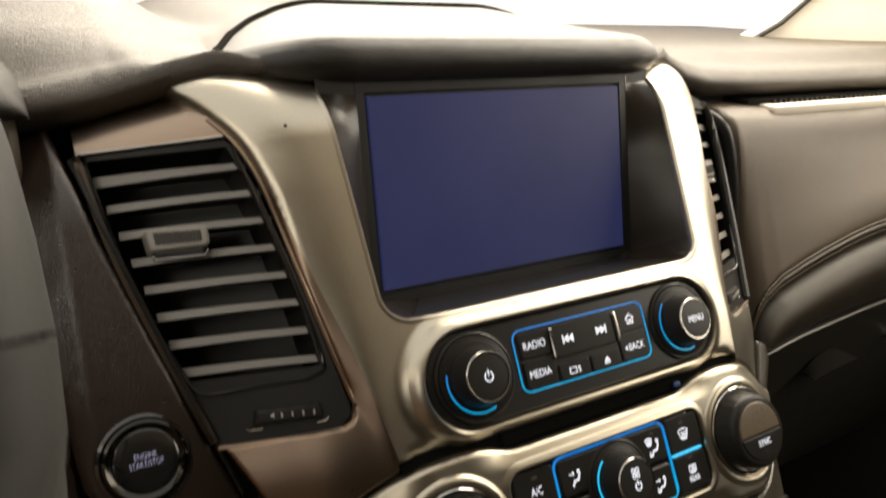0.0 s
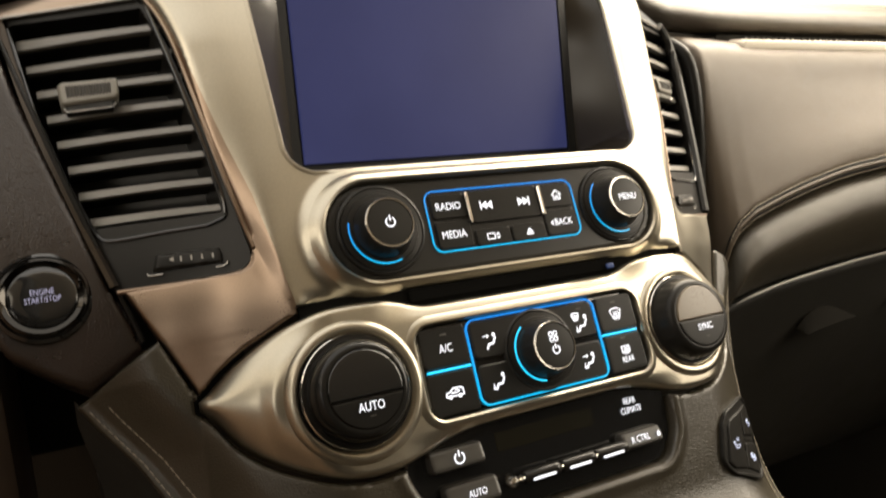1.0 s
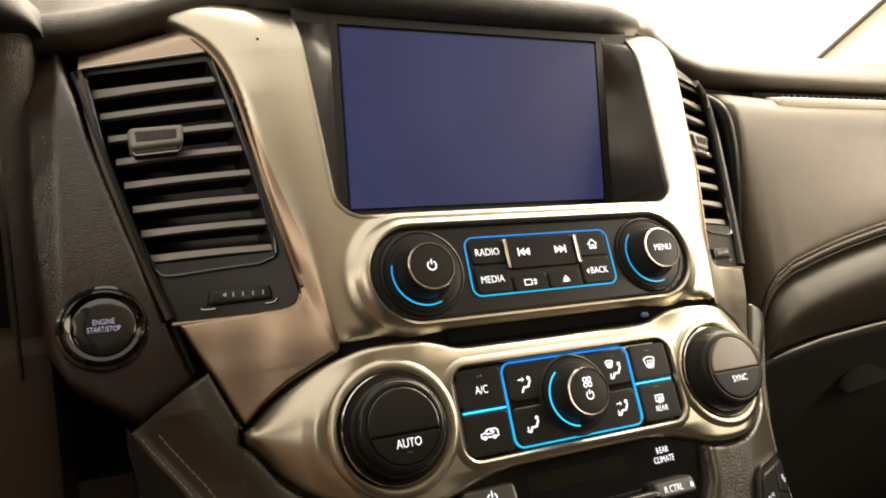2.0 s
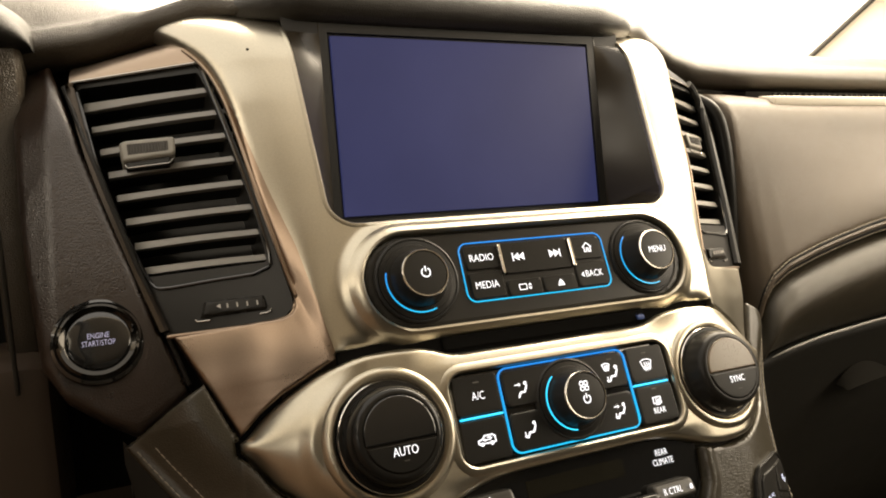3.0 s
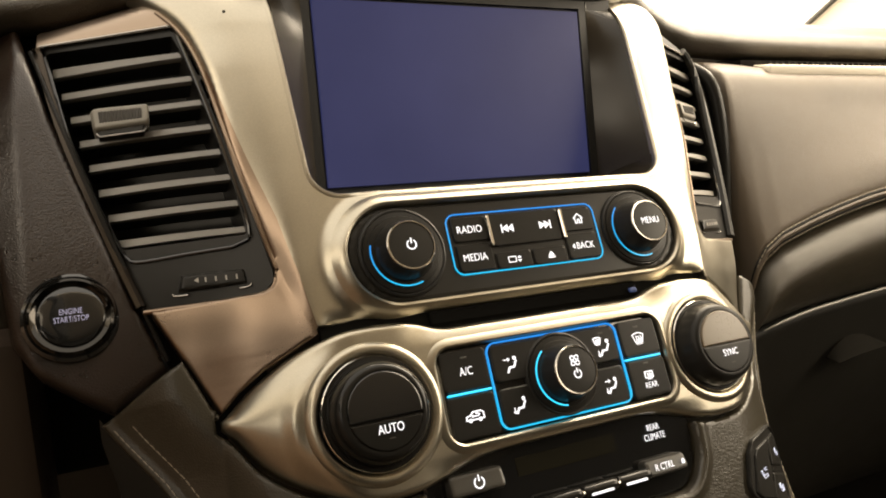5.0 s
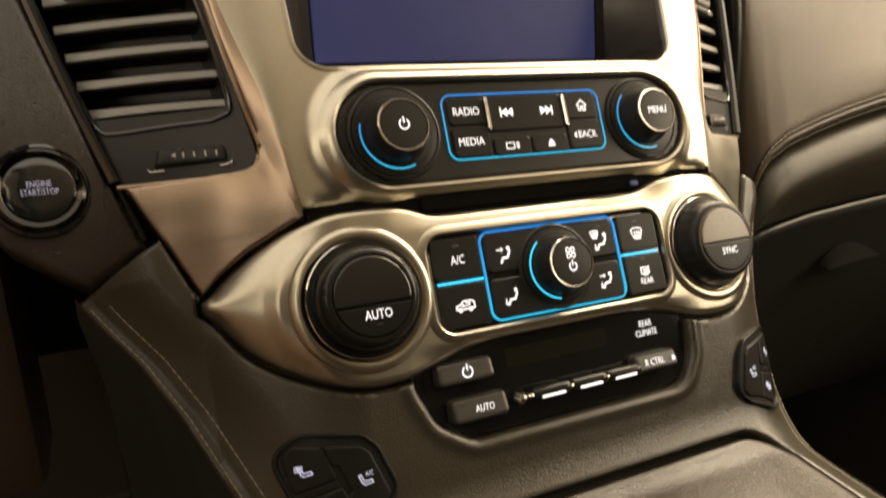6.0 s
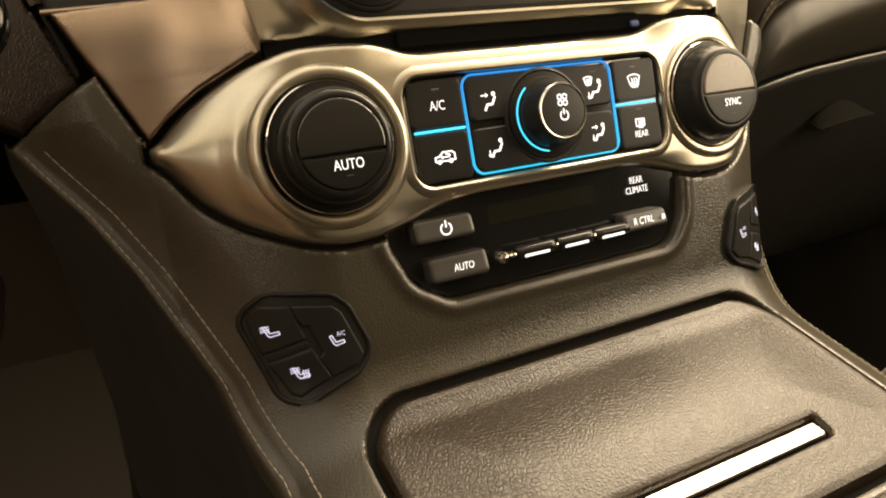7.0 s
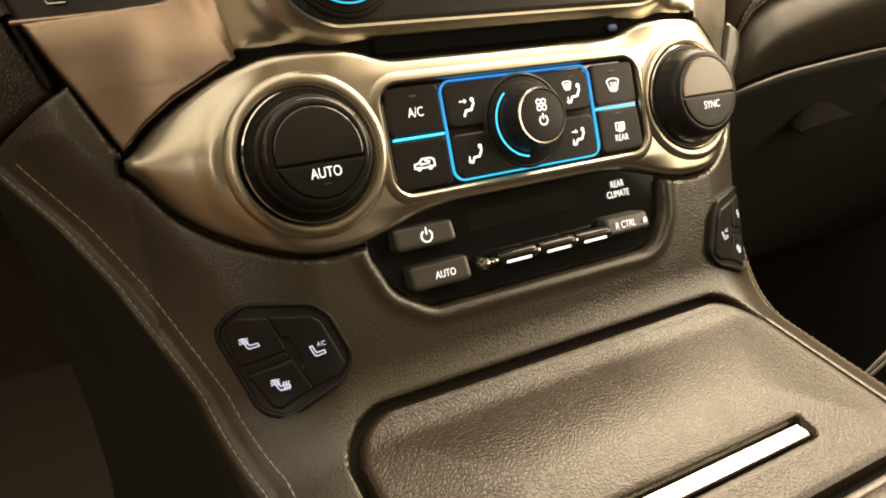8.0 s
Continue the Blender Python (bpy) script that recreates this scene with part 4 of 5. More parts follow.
def build_vent(s):
    side = "black air vent with grey slats, tab and thumbwheel"
    t = thing("air_vent", side, "air vent", stack(s * 170, 60, facet(170, 60))[0], "air vents beside the screen")
    m = lambda pts: polygon([(s * x, y) for x, y in pts][::s])
    outer = m(((133, 52.4), (127.2, 57.5), (127.0, 62), (133, 98), (140, 135), (147, 168), (153, 190), (158, 197), (219, 203), (210, 150), (196, 100), (183, 56.0)))
    inner = m(((135, 82), (138.5, 112), (146, 152), (151, 176), (156, 191.5), (214.5, 199), (206, 150), (196, 112), (188, 88)))
    rnd = lambda f, r: (lambda u, v: f(u, v) - r)
    box = (min(s * 122, s * 224), max(s * 122, s * 224), 53, 208)
    part("frame", sheet(cut(outer, inner), lambda u, v, d: facet(u, v, -3.5) + 0 * d, box, 1.1, 9), BLACK, t)
    rod = lambda pts, o, r: tube(np.vstack([smooth_curve([stack(s * x, y, facet(x, y, o))[0] for x, y in run], 14) for run in pts]), r, 8)
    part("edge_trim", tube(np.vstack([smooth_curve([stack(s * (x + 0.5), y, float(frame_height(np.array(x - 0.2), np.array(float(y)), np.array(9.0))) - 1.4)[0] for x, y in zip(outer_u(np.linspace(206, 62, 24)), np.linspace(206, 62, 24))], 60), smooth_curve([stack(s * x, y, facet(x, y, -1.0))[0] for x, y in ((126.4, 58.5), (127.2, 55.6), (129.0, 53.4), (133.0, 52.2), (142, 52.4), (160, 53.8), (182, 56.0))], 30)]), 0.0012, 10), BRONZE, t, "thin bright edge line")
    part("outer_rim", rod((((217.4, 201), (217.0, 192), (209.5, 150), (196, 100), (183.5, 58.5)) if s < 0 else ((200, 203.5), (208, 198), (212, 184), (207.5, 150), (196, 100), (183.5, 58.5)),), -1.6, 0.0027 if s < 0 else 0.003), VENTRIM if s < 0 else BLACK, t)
    part("inner_rim", rod((((214.5, 196.5), (207, 150), (197, 112), (189, 88)), ((187, 84), (182, 80.5), (160, 79), (142, 77.5)), ((136, 79), (134, 83), (138, 112), (145.5, 152), (151, 178), (154.5, 194))), -3.0, 0.0009), GLOSS, t)
    low = lambda x: 195.5 + 0.105 * (x - 150)
    top = lambda x: 204 - 0.03 * (x - 158)
    cap = []
    for kind, dy, dz in ((0, 0.0, -0.0008), (0, 0, 0), (0.25, 0, 0.0003), (0.7, 0.0006, 0.0008), (1, 0.0018, 0.0022), (1, 0.012, 0.007), (1, 0.06, 0.014)):
        cap.append([stack(s * x, v, facet(x, v, -1.6 - 0.4 * kind))[0] + np.array([0, dy, dz]) for x in np.linspace(150, 218, 16) for v in [low(x) + (max(top(x), low(x)) - low(x)) * kind]])
    part("cap_edge", tube(smooth_curve([stack(s * x, low(x) - 0.2, facet(x, low(x), -1.4))[0] for x in (152, 165, 185, 205, 217)], 24), 0.0007, 8), SATINCHROME, t, "thin bright edge line")
    # the right cap's black paints in a dark reflection on the same bronze
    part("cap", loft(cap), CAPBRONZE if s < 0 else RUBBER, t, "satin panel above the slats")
    part("duct", sheet(rnd(inner, 2), lambda u, v, d: facet(u, v, -34), box, 3.0, 1), BLACK, t)
    # walls of the duct
    ring = [(135, 82), (138.5, 112), (146, 152), (151, 176), (156, 191.5), (214.5, 199), (206, 150), (196, 112), (188, 88)]
    for k in range(9):
        (a, b), (c, d) = ring[k], ring[(k + 1) % 9]
        q = [(a, b, -4), (c, d, -4), (c, d, -36), (a, b, -36)]
        part("duct_wall", ([stack(s * x, y, facet(x, y, o))[0] for x, y, o in q], [(0, 1, 2, 3)]), BLACK, t)
    ends_v = np.linspace(189, 92.5, 8)
    for i, v in enumerate(ends_v):
        uo, ui = np.interp(v, (93, 189), (190, 212)), np.interp(v - 8, (84, 180), (130.6, 147.2))
        rows, shaded_blade = [], []
        for k in np.linspace(0, 1, 10):
            u, vv = uo + (ui - uo) * k, v - 7.5 * k + 0.5 * math.sin(math.pi * k)
            grow = 1 + (0.75 * (1 - k) if i == 0 else 0.25 * (1 - k))
            rows.append([stack(s * u, vv + dv * grow, facet(u, vv, o))[0] for dv, o in ((-1.7, -7.4), (-1.5, -6.7), (1.3, -7.0), (1.7, -7.9), (1.4, -11.5), (-1.3, -11.5))])
            shaded_blade.append([stack(s * u, vv + dv, facet(u, vv, o))[0] for dv, o in ((-0.9, -10.5), (0.9, -10.5), (0.7, -25), (-0.7, -25))])
        v_, f_ = loft(rows, closed=True)
        f_ += [tuple(range(6)), tuple(len(v_) - 6 + x for x in range(6))]
        # each slat's lit front lip is coloured grey, its shaded depth black
        slat = part("slat", (v_, f_), VENTGREY, t)
        part("shaded_blade", loft(shaded_blade, closed=True), BLACK, slat)
    # tab on the third slat
    out = 2.0 if s < 0 else -4.5
    tab = sheet(rnd(m(((172.8, 149.0), (172.6, 154.8), (194.2, 158.4), (193.4, 151.2))), 2.2), lambda u, v, d: facet(u, v, out) - rounded(d, 1.8), box, 0.5, 11)
    k = part("tab", tab, TABGREY, t, "light grey adjusting tab")
    part("grip", sheet(rnd(m(((174.6, 150.2), (174.4, 154.0), (192.4, 157.0), (191.8, 152.6))), 0.9), lambda u, v, d: facet(u, v, out + 0.3) - rounded(d, 0.5) + 0.22 * np.sign(np.sin(u * 4.5)), box, 0.35, 0.6), RIBGREY, k)
    part("underside", sheet(m(((173.4, 143.6), (172.4, 149.0), (194.4, 152.0), (193.6, 146.4))), lambda u, v, d: facet(u, v, out - 2.6) - rounded(d, 1.2), box, 0.6, 8), BLACK, k)
    part("lip", tube([stack(s * x, y, facet(x, y, out - 1.8))[0] for x, y in ((171.6, 145.2), (173.4, 143.2), (183, 144.4), (192.8, 145.6), (194.4, 147.6))], 0.00035, 8), SATINCHROME, k, "thin bright lower lip")
    # thumbwheel under the slats
    part("thumbwheel", sheet(m(((138.5, 59.2), (139, 66), (165, 69.0), (167, 62.0))), lambda u, v, d: facet(u, v, -1.6) + 1.5 * np.cos((np.abs(u) - 155) / 14 * 1.2) - rounded(d, 1.4), box, 0.9, 4), BLACK, t)
    for run in (((169.5, 61.8), (168.8, 60.6), (167, 60.3), (163, 59.9)), ((141.5, 57.6), (138.5, 57.4), (136.8, 57.8), (136.4, 59.0))):
        part("wheel_lip", tube([stack(s * x, y, facet(x, y, -2.6))[0] for x, y in run], 0.0004, 8), SATINCHROME, t, "bright end of the wheel's lower lip")
    part("mark", join(*[blob([(-0.35, -1.1), (0.35, -1.1), (0.35, 1.1), (-0.35, 1.1)], s * x, y, facet(x, y, 0.4)) for x, y in ((142.5, 62.6), (146.8, 63.2), (151.1, 63.8), (155.3, 64.4))], blob([(-1.2, 0), (0.8, -1.2), (0.8, 1.2)], s * 159, 65.0, facet(159, 65, 0.3))), GREY_MARK, t, "row of pale grey printed marks")
    return t


for side in (-1, 1):
    build_vent(side)


# ---- driver-side dash trim with the start button ----
def trim_height(u, v, d):
    a = np.abs(u)
    crease = 0.5 * (np.sqrt((a - 230) ** 2 + 6) + a - 230)
    bead = 0.5 * np.exp(-((a - 229) / 3.0) ** 2) * ease(v, 70, 110)
    return -45 - 0.1 * (a - 183) - 0.035 * (v - 59) - 0.75 * crease + bead - 7.5 * (np.clip(v - 166, 0, 60) / 35) ** 2 - 5 * (np.clip(95 - v, 0, 90) / 60) ** 2 - rounded(np.minimum(d, 5), 4.0)


def build_dash_trim():
    t = thing("dash_side_trim", "dark brown leather-grained dash trim beside the driver's vent", "dashboard trim", stack(-210, 60, -50)[0])
    edge = polygon([(-228, 222), (-214.5, 160), (-199.5, 108), (-184.5, 60), (-173.5, 29), (-198, 14.5), (-210, 22), (-228, 36), (-237, 52), (-243, 110), (-246, 180), (-248, 222)])
    part("panel", sheet(edge, trim_height, (-252, -170, 10, 226), 1.2, 20), COLSKIN, t)
    part("seam_edge", tube(smooth_curve([stack(u, v, trim_height(np.array(u), np.array(v), np.array(9.0)) + 0.4)[0] for u, v in ((-221, 200), (-210.5, 158), (-197, 108), (-183.5, 62), (-174.5, 33))], 30), 0.0011, 8), RUBBER, t)
    return t


build_dash_trim()


def build_start_button():
    cu, cv = -211.8, 59.2
    base = float(trim_height(np.array(cu), np.array(cv), np.array(9.0)))
    t = thing("start_button", "round black engine start button with chrome ring, lit white letters", "start button", stack(cu, cv, base)[0])
    f = lambda pr: [(r, base + w) for r, w in pr]
    part("collar", lathe(cu, cv, f([(20.5, -1), (20.0, 1.2), (18.6, 2.2), (17.6, 1.6)]), 64), GLOSS, t)
    part("ring", lathe(cu, cv, f([(17.8, 1.0), (17.4, 3.2), (16.2, 4.0), (14.2, 3.0), (13.6, 2.4)]), 64), RINGCHROME, t, "smoked chrome ring")
    cap = part("cap", lathe(cu, cv, f([(13.8, 1.5), (13.4, 3.0), (12.6, 3.4), (8, 3.6), (0.01, 3.7)]), 48), GLOSS, t)
    part("lettering", join(lettering("ENGINE", cu, cv + 2.0, base + 3.6, 2.7, 0.72), lettering("START/STOP", cu, cv - 1.5, base + 3.6, 2.7, 0.68)), DIM_LIT, cap)
    return t


build_start_button()

# ---- center console ----
EDGE_V = (-330, -150, -117, -100, -77, -46, -20, 0, 14, 30)
EDGE_U = (136, 136, 139.5, 147.5, 157, 170, 184, 198, 207, 210)


def console_edge(v):
    return np.interp(v, EDGE_V, EDGE_U)


def skin_height(u, v, d):
    a = np.abs(u)
    w = -2.5 + wing(a)
    e = console_edge(v)
    w = w - np.interp(v, (-100, -77, -46, -20, 0, 14), (1.5, 5, 13, 19, 24, 26)) * ease(a, e - 36, e + 1)
    w = w - 0.7 * np.exp(-((a - (e - 6.2)) / 1.6) ** 2) * ease(v, 14, 6)
    return w


LID_HOLE = rrect(0, -160, 108.5, 53.5, 23)


def skin_outline(u, v):
    a = np.abs(u)
    e = (a - console_edge(v)) * 0.9
    joint = ((v - 14) - (198 - a) * 0.55) * 0.85
    facet_line = ((158 + (v - 4) * 0.43) - a) * 0.9
    top = np.where(v > -1, facet_line, -99.0)
    d = np.maximum.reduce([e, joint, np.minimum(top, 99), -332 - v])
    hole = bezel_outline(u, v) - 2.2
    d = np.maximum(d, -hole)
    d = np.maximum(d, -(REAR(u, v) - 0.6))
    middle = 0.5 * sum(bezel_edges(a))
    d = np.maximum(d, np.where((a < 158) & (v > middle), 5.0, -99.0))
    return np.maximum(d, -LID_HOLE(u, v))


def skin_top(u, v, d):
    rim = REAR(u, v)
    return skin_height(u, v, d) + 1.2 * np.exp(-((rim - 4) / 3.0) ** 2) - rounded(np.minimum(d, 4), 1.8)


def build_console():
    t = thing("center_console", "dark brown leather-covered center console with double tan stitching", "car console", (0, 0.15, 0))
    part("cover", sheet(skin_outline, skin_top, (-206, 206, -331, 32), 1.0, 9), LEATHER, t)
    vs = np.concatenate([np.linspace(14, -130, 40), np.linspace(-140, -330, 10)])
    for s in (-1, 1):
        top = [stack(s * (console_edge(v) - 1.5), v, skin_height(console_edge(v), v, 0) - 2.0)[0] for v in vs]
        rows = [top]
        for k, dz in enumerate((0.012, 0.05, 0.15, 0.34)):
            rows.append([np.array([p[0] * (1 - 0.03 * k), p[1] + 0.006 * k, max(0.02, p[2] - dz) if k < 3 else 0.02]) for p in top])
        part("side_wall", loft(rows), GLOVEBLACK, t, "dark side wall")
        for off, name in ((10.8, "stitching"), (3.0, "stitching")):
            geos = []
            run = np.arange(8, -330, -0.5)
            pts = stack(s * (console_edge(run) - off), run, skin_height(console_edge(run) - off, run, 9) + 0.25)
            seg = np.concatenate([[0], np.cumsum(np.linalg.norm(np.diff(pts, axis=0), axis=1))])
            pos = np.arange(0.001, seg[-1] - 0.004, 0.0038)
            for p in pos:
                q = [np.array([np.interp(p + x, seg, pts[:, c]) for c in range(3)]) for x in (0, 0.0015, 0.0031)]
                q[1][2] += 0.0002
                geos.append(tube(q, np.array([0.00022, 0.00034, 0.00022]), 5))
            part(name, join(*geos), THREAD, t, "row of tan stitches")
    # black floor of the gap round the lid
    part("lid_well", sheet(rrect(0, -162, 111, 58, 25), lambda u, v, d: -9.0 + 0 * u, (-112, 112, -221, -102), 4.0, 1), GAPBLACK, t)
    return t


build_console()


def build_lid():
    t = thing("console_lid", "pebbled brown leather console lid with a chrome pull bar", "console lid", stack(0, -160, -4)[0])
    slot = rrect(0, -186, 59.5, 4.6, 2.5)
    shape = cut(rrect(0, -159.5, 105.5, 50.0, 21), slot)
    def top(u, v, d):
        e = np.maximum(-rrect(0, -159.5, 105.5, 50.0, 21)(u, v), 0)
        return -1.6 + 3.4 * ease(e, 0, 50) - rounded(np.minimum(e, 5), 3.4) - rounded(np.minimum(np.maximum(slot(u, v), 0), 3.5), 3.0) * 0.7
    part("pad", sheet(shape, top, (-106, 106, -210, -108), 1.4, 9), LIDHIDE, t)
    part("slot", sheet(rrect(0, -186, 61, 5.6, 2), lambda u, v, d: -5.5 + 0 * u, (-62, 62, -193, -179), 3.0, 1), DARKTRIM, t)
    part("pull_bar", sheet(rrect(0, -186.2, 57.2, 3.4, 0.8), lambda u, v, d: -0.6 - 0.10 * (v + 186) - rounded(d, 0.9), (-59, 59, -191, -181), 0.8, 5), SATINCHROME, t, "bright brushed chrome bar")
    return t


build_lid()


def build_armrest():
    t = thing("armrest", "brown leather armrest pad behind the console lid", "armrest", stack(0, -270, -3)[0])
    part("pad", sheet(rrect(0, -300, 121, 85, 14), lambda u, v, d: 1.5 - rounded(np.minimum(d, 9), 7.0), (-123, 123, -387, -213), 2.4, 60), LIDHIDE, t)
    return t


build_armrest()


# ---- seat heating switches ----
def seat_icon(cu, cv, w, s=1.0, kind=0):
    """A small seat outline; kind 0 has heat waves on the back, 1 none, 2 on back and cushion."""
    g = [stroke([(-2.6, 2.2), (-1.7, 2.4), (-0.5, -0.5), (2.6, -0.2), (2.9, -1.3), (-0.6, -1.9), (-1.4, -1.2), (-2.6, 2.2)], 0.42, cu, cv, w, s)]
    if kind != 1:
        g += [stroke([(-3.6, y), (-2.6, y + 0.35), (-1.6, y - 0.1), (-0.6, y + 0.3)], 0.42, cu, cv, w, s) for y in (0.3, 1.2, 2.1)]
    if kind == 2:
        g += [stroke([(x, -2.0), (x + 0.3, -1.0), (x - 0.1, 0.0), (x + 0.3, 1.0)], 0.42, cu, cv, w, s) for x in (0.6, 1.5, 2.4)]
    return join(*g)


def build_switch(s):
    t = thing("seat_heater_switch", "black three-key seat heating switch set in the console leather", "switch", stack(s * 120, -78, -3)[0], "seat switches")
    base = lambda u, v: skin_height(u, v, 9)
    shrink = lambda pts: [(116.5 + (x - 116.5) * 0.68, -80.6 + (y + 79) * 0.68) for x, y in pts]
    face = ((137, -64), (132.6, -61), (107.4, -65.8), (104, -69.3), (98, -86.6), (100.6, -89.4), (123.4, -96.4), (127.6, -94.6))
    plate = polygon([(s * x, y) for x, y in shrink(face)][::s], 7.0)
    box = (min(s * 94, s * 146), max(s * 94, s * 146), -101, -54)
    part("frame", sheet(lambda u, v: plate(u, v) - 2.4, lambda u, v, d: base(u, v) + 1.6 - rounded(np.minimum(d, 3), 1.6), box, 0.5, 5), BLACK, t)
    part("rim", sheet(lambda u, v: np.abs(plate(u, v) - 1.5) - 0.9, lambda u, v, d: base(u, v) + 2.7 - rounded(d, 0.9), box, 0.42, 2), RUBBER, t)
    keys = (
        ((136.3, -64.6), (133.4, -62.6), (122.4, -64.4), (118.8, -76.6), (133.6, -80.0)),
        ((120.6, -64.6), (107.4, -67), (104.6, -69.6), (98.6, -87.2), (100.8, -89.9), (110.9, -92.2), (113.8, -85.4), (112.2, -83.4), (115.8, -72.0), (118.0, -71.6)),
        ((131.4, -85.0), (117.0, -81.8), (112.4, -92.6), (123.4, -96.4), (125.8, -95.2)),
    )
    spots = ((129.2, -72.4), (107.4, -79.8), (121.8, -89.6))
    for k, (key, (x, y)) in enumerate(zip(keys, spots)):
        grown = polygon([(s * a, b - 1.6) for a, b in key][::s], 0.9)
        shape = lambda u, v, grown=grown: np.maximum(grown(u, v), plate(u, v) + 0.3)
        b = part("button", sheet(shape, lambda u, v, d: base(u, v) + 2.6 - rounded(d, 1.1), box, 0.34, 4), RUBBER, t)
        w = lambda u, v: base(u, v) + 2.6
        part("symbol", seat_icon(s * x, y - 1.6, w, 0.95, k), VIOLET_LIT, b, "lit violet seat symbol")
        if k == 1:
            part("lettering", lettering("A/C", s * x + 1.8, y + 0.8, w, 1.9, 0.75), VIOLET_LIT, b)
    part("divider", sheet(polygon([(s * a, b - 1.6) for a, b in ((132.7, -81.4), (118.0, -78.0), (117.2, -80.4), (132.1, -83.8))][::s], 0.1), lambda u, v, d: base(u, v) + 2.0 - rounded(d, 0.4), box, 0.4, 3), RUBBER, t)
    return t


for side in (-1, 1):
    build_switch(side)

# ---- dashboard pad and hood ----
LIP_X = (0, 0.118, 0.130, 0.150, 0.172, 0.205, 0.236, 0.300, 0.40, 0.85)
LIP_Y = (0.400, 0.400, 0.402, 0.414, 0.427, 0.437, 0.442, 0.445, 0.447, 0.44)
LIP_Z = (0.796, 0.796, 0.796, 0.790, 0.783, 0.772, 0.766, 0.763, 0.762, 0.762)


def dash_top(x, y):
    """Height of the soft dash top: a low mound over the screen and a rise before the driver."""
    mound = 0.0285 * (1 - ease(np.abs(x), 0.06, 0.175)) * ease(y, 0.40, 0.52)
    rise = 0.33 * ease(-x, 0.115, 0.20) * np.clip(y - 0.462, 0, 0.17)
    return float(0.8015 + mound + rise + 0.012 * ease(y, 0.6, 0.95))


def build_dash_pad():
    t = thing("dash_top_pad", "soft brown dashboard top with rolled front edge under the windshield", "dashboard", (0, 0.7, 0.78))
    for name, lo, hi, mat in (("driver_pad", -0.85, 0.0, PADSKIN), ("passenger_pad", 0.0, 0.85, PADSKIN)):
        near = [k for k in np.concatenate([np.linspace(-0.85, -0.30, 12), np.linspace(-0.29, -0.09, 46), np.linspace(-0.08, 0.08, 9), np.linspace(0.09, 0.29, 46), np.linspace(0.30, 0.85, 12)]) if lo <= k <= hi]
        rows = []
        for x in near:
            a = abs(x)
            y, z = np.interp(a, LIP_X, LIP_Y), np.interp(a, LIP_X, LIP_Z)
            dip = 0.013 * (1 - ease(a, 0.128, 0.156))
            crest = min(z + 0.025, 0.8005 + 0.009 * ease(a, 0.13, 0.15) * 0.3) if a < 0.2 else z + 0.026
            prof = [(y + 0.06, z + 0.003), (y + 0.022, z - 0.001), (y + 0.010, z + 0.001), (y + 0.003, z + 0.006 - dip * 0.4), (y, z + 0.012 - dip * 0.6), (y + 0.004, z + 0.018 - dip * 0.8), (y + 0.012, crest - 0.003 - dip), (y + 0.030, crest - dip)]
            prof += [(k, dash_top(x, k) - 0.002 - (0.012 if k < 0.52 and a < 0.14 else 0)) for k in (0.50, 0.54, 0.58, 0.62, 0.68, 0.80, 0.98)]
            rows.append([(x, *q) for q in smooth_curve(prof, 56)])
        part(name, loft(rows), mat, t)
    return t


build_dash_pad()

HOOD_X, HOOD_BACK = (0, 0.04, 0.088, 0.113, 0.127, 0.137, 0.145), (0.525, 0.522, 0.515, 0.503, 0.484, 0.463, 0.446)


def build_hood():
    t = thing("screen_hood", "rolled dark brown leather hood over the touchscreen", "dashboard trim", (0, 0.45, 0.80))
    rows, seam = [], []
    for x in 0.1435 * np.sin(np.linspace(-1, 1, 91) * math.pi / 2):
        e = min(1.0, max(0.0, (abs(x) - 0.092) / 0.0515))
        y = 0.383 + 0.045 * (1 - math.sqrt(max(0.0, 1 - e ** 2))) + 0.003 * (abs(x) / 0.13) ** 2
        drop = 0.0125 * e ** 2.5
        low = 0.003 * e ** 2
        yb = float(np.interp(abs(x), HOOD_X, HOOD_BACK))
        zb = dash_top(x, yb)
        y1, z1 = y + 0.014, 0.8155 - drop
        prof = [(y + 0.05, 0.7925), (y + 0.012, 0.7915 + low), (y + 0.003, 0.7950 + low), (y, 0.8035 - drop * 0.3), (y + 0.004, 0.811 - drop * 0.75), (y1, z1)]
        prof += [(y1 + (yb - y1) * f, z1 + (zb - z1) * (f + 0.03 * math.sin(math.pi * f))) for f in (0.3, 0.65, 0.97)] + [(yb + 0.002, zb - 0.002), (yb + 0.003, zb - 0.016)]
        rows.append([(x, *q) for q in smooth_curve(prof, 60)])
        seam.append((x, yb + 0.003, zb - 0.001))
    part("hood", loft(rows), HOODSKIN, t)
    path = smooth_curve([(-0.146, 0.428, 0.796), (-0.1455, 0.438, 0.8005)] + seam[2:-2:3] + [(0.1455, 0.438, 0.8005), (0.146, 0.428, 0.796)], 120)
    part("gap_seal", tube(path + np.array([0, 0.0005, 0.0012]), 0.0026, 8), GAPBLACK, t, "dark gap along the hood's edge")
    return t


build_hood()

# ---- passenger side of the dashboard ----
SEAM_X = (0.20, 0.2385, 0.2475, 0.2525, 0.260, 0.2763, 0.307, 0.339, 0.385, 0.50, 0.85)
SEAM_Z = (0.545, 0.570, 0.583, 0.602, 0.614, 0.6245, 0.634, 0.642, 0.651, 0.661, 0.674)
LINE_X, LINE_Z = (0.222, 0.25, 0.279, 0.30, 0.335, 0.37, 0.41, 0.50, 0.85), (0.520, 0.537, 0.545, 0.5495, 0.555, 0.558, 0.561, 0.565, 0.571)


